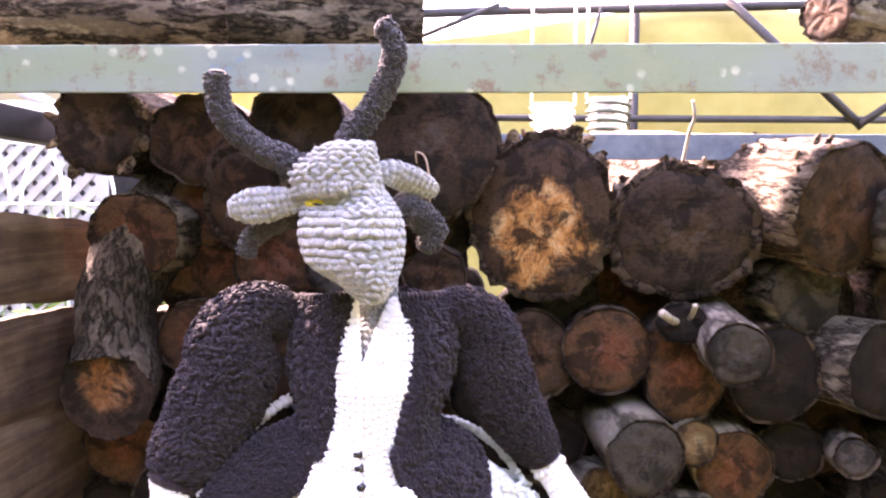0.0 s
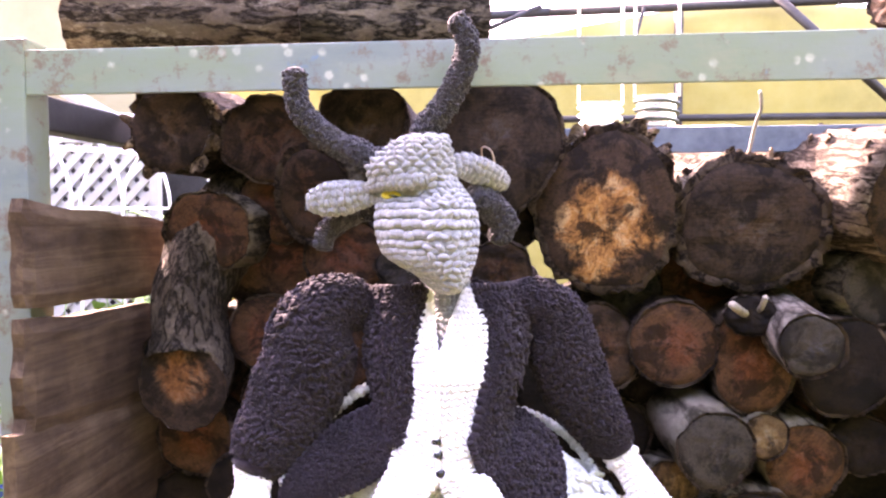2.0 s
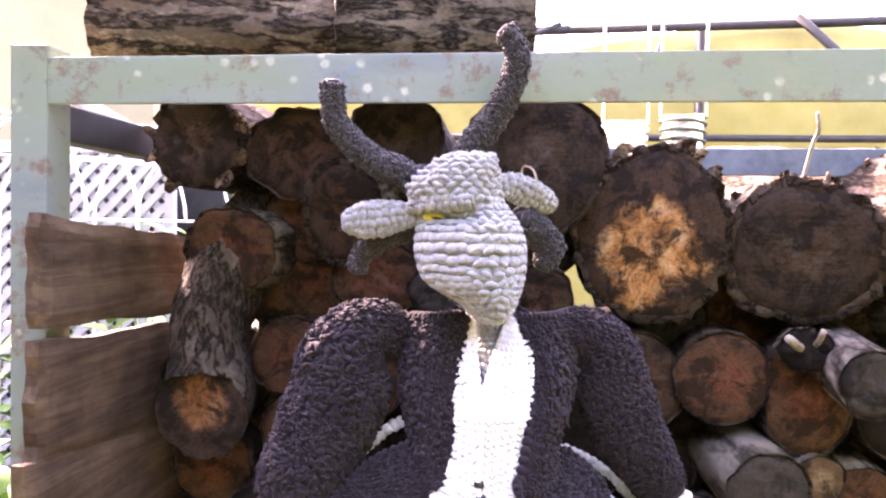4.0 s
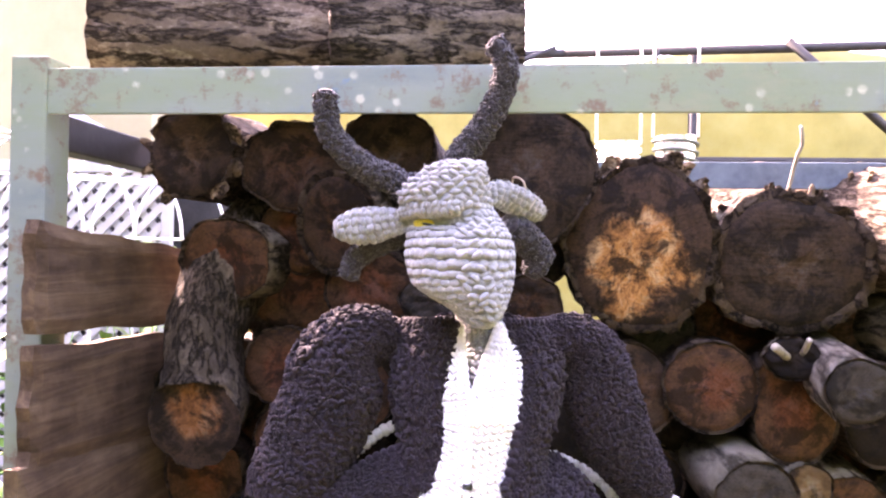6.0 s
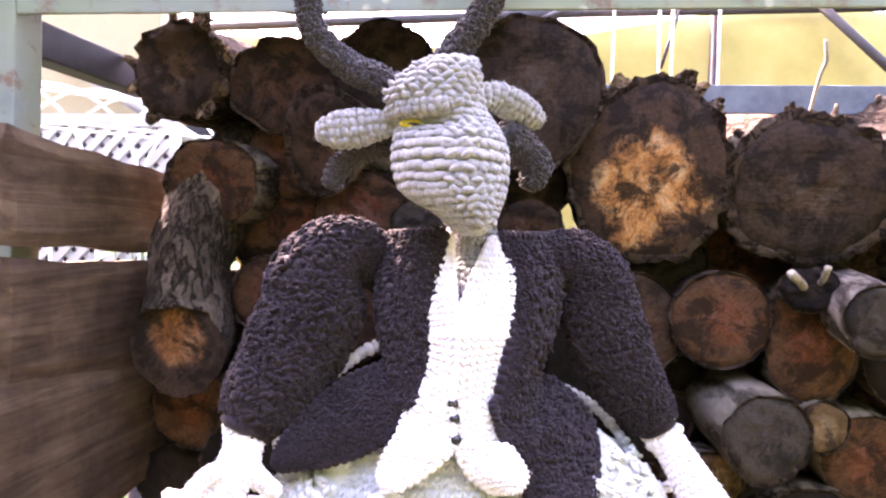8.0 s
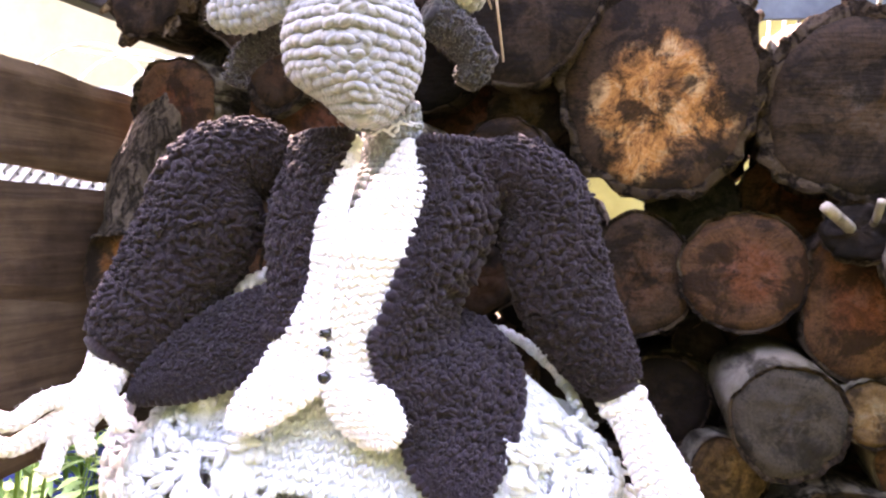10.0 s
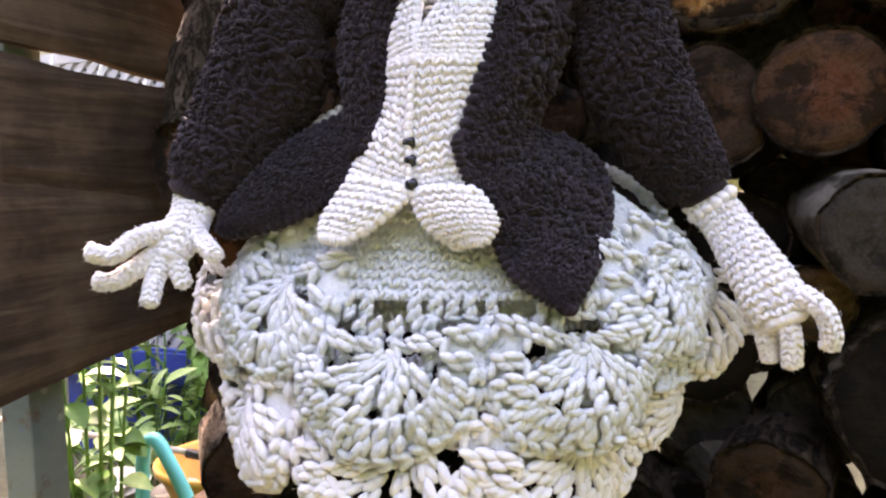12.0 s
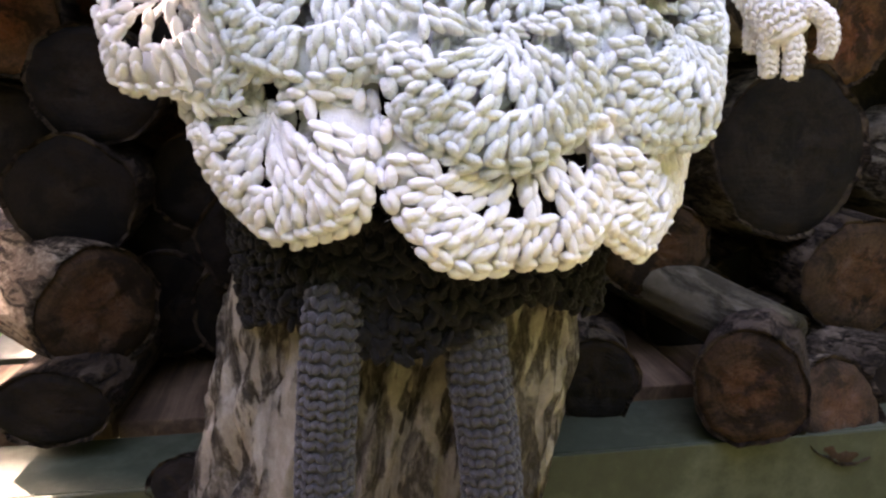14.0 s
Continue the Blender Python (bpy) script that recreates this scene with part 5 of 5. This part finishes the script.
def shelter():
    """Yellow sheeted wall on a pole frame."""
    root = thing("yellow_shelter", (1.2, 3.5, GROUND), "yellow sheet-covered garden shelter on dark poles", "shelter")
    z = lambda h: h - GROUND
    verts, faces = [], []
    n, k = 40, 14
    for i in range(n + 1):
        x = -2.2 + 6.5 * i / n
        for j in range(k + 1):
            f = j / k
            top = 1.96 + 0.06 * math.sin(x * 2.0) + 0.02 * x
            verts.append((x - 1.0, 0.06 * math.sin(x * 3.1 + f * 2) + 0.05 * noise.noise((x * 2, f * 3, 1)) + 0.25 * (1 - f), z(GROUND + 0.05 + (top - GROUND - 0.05) * f)))
    w = k + 1
    for i in range(n):
        for j in range(k):
            faces.append((i * w + j, (i + 1) * w + j, (i + 1) * w + j + 1, i * w + j + 1))
    sh = mesh_object("sheet", verts, faces, YELLOW, root)
    sh.modifiers.new("thick", "SOLIDIFY").thickness = 0.004
    P = lambda x, h, y=-0.12: (x - 1.2, y, z(h))
    bar_object("pole", P(-2.2, 1.93), P(0.14, 2.0), 0.022, DARK_POLE, root)
    bar_object("pole", P(0.14, 2.0), P(4.2, 2.06), 0.022, DARK_POLE, root)
    bar_object("pole", P(-2.2, 1.53), P(4.2, 1.505), 0.016, DARK_POLE, root)
    bar_object("brace", P(1.1, 2.04, -.15), P(1.70, 1.48, -.15), 0.020, DARK_POLE, root)
    bar_object("brace", P(2.5, 2.04, -.15), P(1.68, 1.49, -.17), 0.018, DARK_POLE, root)
    bar_object("brace", P(0.55, 2.0, -.15), P(0.48, 1.75, -.15), 0.008, DARK_POLE, root)
    bar_object("brace", P(-0.3, 1.86, -.15), P(0.1, 2.02, -.15), 0.012, DARK_POLE, root)
    bar_object("pole", P(-1.6, 2.03, -1.5), P(2.6, 2.055, -1.5), 0.018, DARK_POLE, root)
    for x in (-1.6, 2.6):
        bar_object("rafter", P(x, 2.045, -1.5), P(x, 2.03, -.12), 0.016, DARK_POLE, root)
    for x in (-1.6, 0.72, 2.6):
        bar_object("post", P(x, GROUND - 0.02, -.06), P(x, 2.0, -.06), 0.02, DARK_POLE, root)


shelter()


def hanging_coil(x, y, z, r, h, turns, mat, label):
    root = thing("hanging_basket", (x, y, z), label, "basket", "hanging baskets")
    pts = []
    for i in range(turns * 16 + 1):
        a = 2 * math.pi * i / 16
        f = i / (turns * 16)
        pts.append((r * (1 - .15 * f) * math.cos(a), r * (1 - .15 * f) * math.sin(a), -h * f))
    tube_object("coil", pts, 0.0045, mat, root)
    v, f = [], []
    for j in range(5):
        for i in range(20):
            a = 2 * math.pi * i / 20
            v.append((r * .93 * (1 - .15 * j / 4) * math.cos(a), r * .93 * (1 - .15 * j / 4) * math.sin(a), -h * j / 4))
    for j in range(4):
        for i in range(20):
            k = (i + 1) % 20
            f.append((j * 20 + i, j * 20 + k, j * 20 + 20 + k, j * 20 + 20 + i))
    f.append(tuple(range(80, 100)))
    mesh_object("liner", v, f, CLEAR, root, "translucent plastic liner")
    for sx in (-1, 1):
        tube_object("cord", [(sx * r, 0, 0), (sx * r * .95, 0, 0.64)], 0.004, WIRE_W, root)


hanging_coil(0.205, 2.0, 1.385, 0.058, 0.13, 6, WIRE_W, "white coiled wire hanging basket on cords")
hanging_coil(0.352, 2.0, 1.40, 0.058, 0.16, 7, STEEL_PALE, "grey coiled wire hanging basket on cords")


def lattice():
    root = thing("lattice_fence", (-1.75, 2.3, GROUND), "white painted diagonal lattice fence panel", "fence")
    w, h = 1.3, 1.28
    x0, z0 = -0.75, 0.02
    step = 0.062
    rows = int((w + h) / step)
    for sgn in (1, -1):
        for k in range(rows):
            s = k * step
            if sgn > 0:
                p, q = (max(0.0, s - h), min(s, h)), (min(s, w), max(0.0, s - w))
            else:
                p, q = (max(0.0, s - h), h - min(s, h)), (min(s, w), h - max(0.0, s - w))
            if math.dist(p, q) < 0.03:
                continue
            bm = bmesh.new()
            L = math.dist(p, q)
            box(bm, (-L / 2, -0.004, -0.0125), (L / 2, 0.004, 0.0125))
            ang = math.atan2(q[1] - p[1], q[0] - p[0])
            bmesh.ops.transform(bm, matrix=Matrix.Translation((x0 + (p[0] + q[0]) / 2, 0.0045 * sgn, z0 + (p[1] + q[1]) / 2)) @ Matrix.Rotation(-ang, 4, "Y"), verts=bm.verts)
            part("slat", bm, WHITE_PAINT, root)
    for lo, hi in (((x0 - .03, -.015, 0), (x0, .015, h + .05)), ((x0 + w, -.015, 0), (x0 + w + .03, .015, h + .05)), ((x0, -.013, h), (x0 + w, .013, h + .04))):
        bm = bmesh.new()
        box(bm, lo, hi, .003)
        part("rail", bm, WHITE_PAINT, root)


lattice()


def house():
    """Cream house wall over the lattice, with a white eave board and a dark box as shade."""
    root = thing("cream_house", (-2.4, 2.5, GROUND), "cream-painted house wall with a sloping white eave board", "house")
    bm = bmesh.new()
    box(bm, (-2.5, 0.0, 1.32), (1.05, .15, 2.15))
    part("wall", bm, CREAM, root)
    # Near-black box puts the shade behind the lattice into colour.
    bm = bmesh.new()
    box(bm, (-2.5, 0.02, -.02), (1.30, .10, 1.319))
    part("crawl_space", bm, DARK_POLE, root, "near-black box standing in for shade behind the lattice")
    tube_object("eave_board", [(0.693, -.12, 1.561), (1.237, -.12, 1.251)], .028, WHITE_PAINT, root, "white painted sloping eave board", 4)


house()


def hoops():
    root = thing("hoop_trellis", (-1.40, 1.75, GROUND), "white wire hoop trellis over the plant bed", "trellis")
    R, zc = .27, 1.11 - GROUND
    spine = {}
    for k in range(6):
        cx, cy = .085 * k, .09 * k
        pts = [(cx - R, cy, -.01)] + [(cx - R * math.cos(a), cy, zc + R * math.sin(a)) for a in [math.pi * i / 20 for i in range(21)]]
        tube_object("hoop", pts, .0045, WIRE_W, root)
        for deg in (0, 40, 75, 110, 145, 180):
            a = radians(deg)
            spine.setdefault(deg, []).append((cx - R * math.cos(a), cy + .006, zc + R * math.sin(a)))
    for deg, pts in spine.items():
        tube_object("cross_wire", pts, .0035, WIRE_W, root)


hoops()


# ---------------------------------------------------------------- garden beside the rack
def leaf_mesh(L, W, bend):
    v, f = [], []
    n = 5
    for i in range(n + 1):
        t = i / n
        w = W * math.sin(math.pi * (0.06 + 0.92 * t)) ** 0.8
        z = -bend * L * t * t
        v += [(-w, L * t, z + w * .35), (0, L * t, z), (w, L * t, z + w * .35)]
    for i in range(n):
        for k in range(2):
            a = i * 3 + k
            f.append((a, a + 1, a + 4, a + 3))
    return np.array(v), f


def plant(name, x, y, height, spread, count, L, W, mat, label, seed=0, category="plant", base=GROUND):
    """Stems with leaves set all along them."""
    root = thing(name, (x, y, base), label, category)
    rnd = random.Random(seed)
    lv, lf, sv, sf = [], [], [], []
    stems = max(4, count // 14)
    tv, tf = leaf_mesh(1, W / L, .35)
    for s in range(stems):
        a, r = rnd.uniform(0, 6.28), spread * rnd.uniform(.1, 1) ** .6
        hgt = height * rnd.uniform(.55, 1.0)
        pts = [(0.25 * r * math.cos(a), 0.25 * r * math.sin(a), -.01), (.6 * r * math.cos(a), .6 * r * math.sin(a), hgt * .55), (r * math.cos(a), r * math.sin(a), hgt)]
        v, f = tube(pts, [.004, .003, .0015], 5)
        o = len(sv)
        sv += v
        sf += [tuple(i + o for i in q) for q in f]
        for k in range(count // stems):
            t = rnd.uniform(.15, 1)
            p = Vector(pts[0]).lerp(Vector(pts[1]), t * 2) if t < .5 else Vector(pts[1]).lerp(Vector(pts[2]), t * 2 - 1)
            m = Matrix.Translation(p) @ Euler((rnd.uniform(-.5, .8), rnd.uniform(-.4, .4), rnd.uniform(0, 6.28))).to_matrix().to_4x4() @ Matrix.Scale(L * rnd.uniform(.6, 1.2), 4)
            o = len(lv)
            lv += [m @ Vector(q) for q in tv]
            lf += [tuple(i + o for i in q) for q in tf]
    tagged(mesh_object("stem", sv, sf, LEAF, root), kind="stuff")
    tagged(mesh_object("foliage", lv, lf, mat, root), kind="stuff")
    return root


plant("shrub", -1.35, 1.75, .85, .32, 300, .07, .018, LEAF, "leafy green garden shrub", 1)
plant("shrub", -1.02, 2.0, 1.10, .22, 320, .08, .02, LEAF_PALE, "tall pale green shrub behind the hoops", 2)
plant("shrub", -.80, 2.2, 1.15, .22, 260, .07, .02, LEAF, "tall green shrub behind the rack", 3)
plant("weed", -.72, 1.55, .44, .16, 150, .07, .013, LEAF, "green weed beside the rack", 5)
plant("weed", -1.28, 1.58, .42, .2, 200, .08, .014, LEAF_PALE, "pale green leafy weed", 6)
plant("weed", -1.02, 1.80, .30, .16, 150, .07, .012, LEAF_PALE, "pale green marigold foliage", 8)
plant("weed", -1.25, 1.95, .50, .2, 180, .07, .014, LEAF, "leafy green weed before the planter", 9)
plant("climber", -.80, .98, .95, .10, 150, .05, .02, LEAF, "green climbing plant beside the rack's corner", 7)
plant("dry_plant", -.95, 1.20, .33, .10, 70, .09, .035, DRY, "pale dry withered plant with large curled leaves", 10)


def marigold(x, y, z, r, seed):
    root = thing("marigold", (x, y, GROUND), "orange marigold flower on a green stem", "flower", "marigolds")
    rnd = random.Random(seed)
    h = z - GROUND
    tube_object("stem", [(.02, .02, -.01), (.01, 0, h * .6), (0, 0, h)], .002, LEAF, root)
    v, f = [], []
    for ring in range(4):
        n = 14 - ring * 2
        for k in range(n):
            a = 2 * math.pi * k / n + ring * .3 + rnd.uniform(-.1, .1)
            rr, up = r * (1 - ring * .2), .25 + .3 * ring
            d, s = Vector((math.cos(a), math.sin(a), up)).normalized(), Vector((-math.sin(a), math.cos(a), 0))
            o = len(v)
            p0, p1, p2 = d * rr * .2, d * rr * .75, d * rr
            wid = r * .22
            v += [p + Vector((0, 0, h)) for p in (p0 - s * wid * .4, p0 + s * wid * .4, p1 + s * wid, p2 + s * wid * .6 + Vector((0, 0, .004)), p2 - s * wid * .6, p1 - s * wid)]
            f.append(tuple(o + i for i in range(6)))
    mesh_object("petals", v, f, PETAL, root)


for i, (x, y, z, r) in enumerate(((-1.088, 1.736, .288, .034), (-1.055, 1.72, .275, .034), (-1.16, 1.74, .235, .03), (-1.00, 1.74, .235, .024), (-1.12, 1.70, .21, .02))):
    marigold(x, y, z, r, i)


def planter():
    root = thing("blue_planter", (-1.56, 2.0, GROUND), "blue plastic planter box in the garden", "planter")
    bm = bmesh.new()
    for lo, hi in (((-.42, -.12, 0), (.42, -.105, .28)), ((-.42, .105, 0), (.42, .12, .28)), ((-.42, -.105, 0), (-.405, .105, .28)), ((.405, -.105, 0), (.42, .105, .28)), ((-.405, -.105, 0), (.405, .105, .02))):
        box(bm, lo, hi, .003)
    part("box", bm, BLUE, root)
    bm = bmesh.new()
    for lo, hi in (((-.44, -.14, .26), (.44, -.122, .29)), ((-.44, .122, .26), (.44, .14, .29))):
        box(bm, lo, hi, .003)
    part("rim", bm, BLUE, root)
    bm = bmesh.new()
    box(bm, (-.404, -.104, .021), (.404, .104, .19))
    part("earth", bm, SOIL, root)


planter()


def pot(name, x, y, r0, r1, h, mat, label, z=GROUND):
    root = thing(name, (x, y, z), label, "pot")
    prof = [(r0 * .96, 0), (r0, .004), (r1 * .97, h * .86), (r1 * 1.06, h * .88), (r1 * 1.07, h), (r1 * .98, h), (r1 * .93, h * .85), (r0 * .9, .012)]
    v, f, n = [], [], 36
    for r, z in prof:
        for k in range(n):
            a = 2 * math.pi * k / n
            v.append((r * math.cos(a), r * math.sin(a), z))
    for j in range(len(prof) - 1):
        for k in range(n):
            a, b = j * n + k, j * n + (k + 1) % n
            f.append((a, b, b + n, a + n))
    f.append(tuple(range(n))[::-1])
    f.append(tuple(range((len(prof) - 1) * n, len(prof) * n)))
    mesh_object("body", v, f, mat, root)
    return root


pot("yellow_bucket", -.80, 1.30, .085, .105, .22, YELLOW_POT, "yellow plastic bucket standing in the garden")
pot("orange_pot", -.80, 1.30, .08, .112, .10, ORANGE_POT, "orange plastic flower pot set on a bucket", GROUND + .222)


def hose():
    pts = smooth_path([(-.865, 1.16, GROUND - .01), (-.860, 1.16, .30), (-.852, 1.16, .42), (-.822, 1.155, .455), (-.788, 1.15, .42), (-.745, 1.15, .34), (-.69, 1.14, .22), (-.65, 1.13, GROUND - .01)], 8)
    ob = tube_object("garden_hose", pts, .012, TEAL, sides=14)
    tagged(ob, "teal rubber garden hose arched out of the soil", "hose")


hose()


def rake():
    root = thing("tool_handle", (-.84, 1.20, .418), "pale wooden tool handle with a black grip lying across the pots", "garden tool")
    tube_object("shaft", [(-.5, .03, .006), (.10, 0, -.001)], .006, TAN_WOOD, root)
    tube_object("grip", [(.05, -.001, .0), (.12, -.003, -.001)], .009, DARK_POLE, root, "black plastic grip")
    tube_object("shaft", [(.12, -.003, -.001), (.5, -.02, -.006)], .006, TAN_WOOD, root)


rake()


def tray():
    """A seed tray with square cells on a low stand, turned askew before the rack."""
    top = .632
    root = thing("seed_tray", (-.338, .49, top - .05), "dark green plastic seed tray with square cells", "tray")
    root.rotation_euler = (0, 0, radians(-40))
    W, D, H, n, m = .24, .30, .05, 4, 5
    bm = bmesh.new()
    box(bm, (0, -D, 0), (W, 0, .003))
    part("base", bm, TRAY, root)
    for i in range(n + 1):
        bm = bmesh.new()
        x = W * i / n
        box(bm, (x - .002, -D, .0035), (x + .002, 0, H if i in (0, n) else H - .004), .0008)
        part("rib", bm, TRAY, root)
    for j in range(m + 1):
        bm = bmesh.new()
        yy = -D * j / m
        box(bm, (.0025, yy - .002, .0035), (W - .0025, yy + .002, H - .001 if j in (0, m) else H - .005), .0008)
        part("rib", bm, TRAY, root)
    bm = bmesh.new()
    for lo, hi in (((-.012, -.004, H), (W + .012, .012, H + .004)), ((-.012, -D - .012, H), (W + .012, -D + .004, H + .004)), ((-.012, -D + .0045, H), (.004, -.0045, H + .004)), ((W - .004, -D + .0045, H), (W + .012, -.0045, H + .004))):
        box(bm, lo, hi, .001)
    part("rim", bm, TRAY, root)
    stand = thing("stool", (-.338, .49, GROUND), "plain low wooden stool under a seed tray", "stool")
    stand.rotation_euler = (0, 0, radians(-40))
    h = top - .05 - GROUND
    bm = bmesh.new()
    box(bm, (.01, -D + .01, h - .022), (W - .01, -.01, h - .001), .003)
    part("seat", bm, PLANK, stand)
    for x in (.02, W - .05):
        for yy in (-D + .02, -.05):
            bm = bmesh.new()
            box(bm, (x, yy, -.01), (x + .03, yy + .03, h - .0225), .003)
            part("leg", bm, PLANK, stand)


tray()


def stake():
    ob = tube_object("garden_stake", [(-.606, 1.062, GROUND - .05), (-.604, 1.062, .66)], .011, DARK_POLE, sides=10)
    tagged(ob, "black plastic garden stake behind the rack", "stake")


stake()


def wire_loop():
    pts = smooth_path([(-.062, .775, 1.150), (-.060, .745, 1.158), (-.050, .735, 1.152), (-.046, .74, 1.128), (-.047, .765, 1.105)], 8)
    ob = tube_object("wire_loop", pts, .0009, TAN_WOOD, sides=6)
    tagged(ob, "thin bent wire loop stuck in a log", "wire")


wire_loop()


def twig(name, pts, r, mat, label):
    ob = tube_object(name, smooth_path(pts, 5), r, mat, sides=7)
    tagged(ob, label, "twig")


twig("twig", [(.186, .735, 1.000), (.198, .748, .992), (.212, .775, .985)], .0042, BARK_WHITE, "short pale broken twig on a log stub")
twig("twig", [(.222, .748, 1.006), (.222, .76, .994), (.221, .775, .985)], .0030, BARK_WHITE, "thin pale twig on a log stub")
twig("twig", [(.227, .79, 1.217), (.231, .797, 1.200), (.228, .805, 1.185), (.226, .83, 1.14)], .0019, BARK_WHITE, "thin pale upright twig between logs")
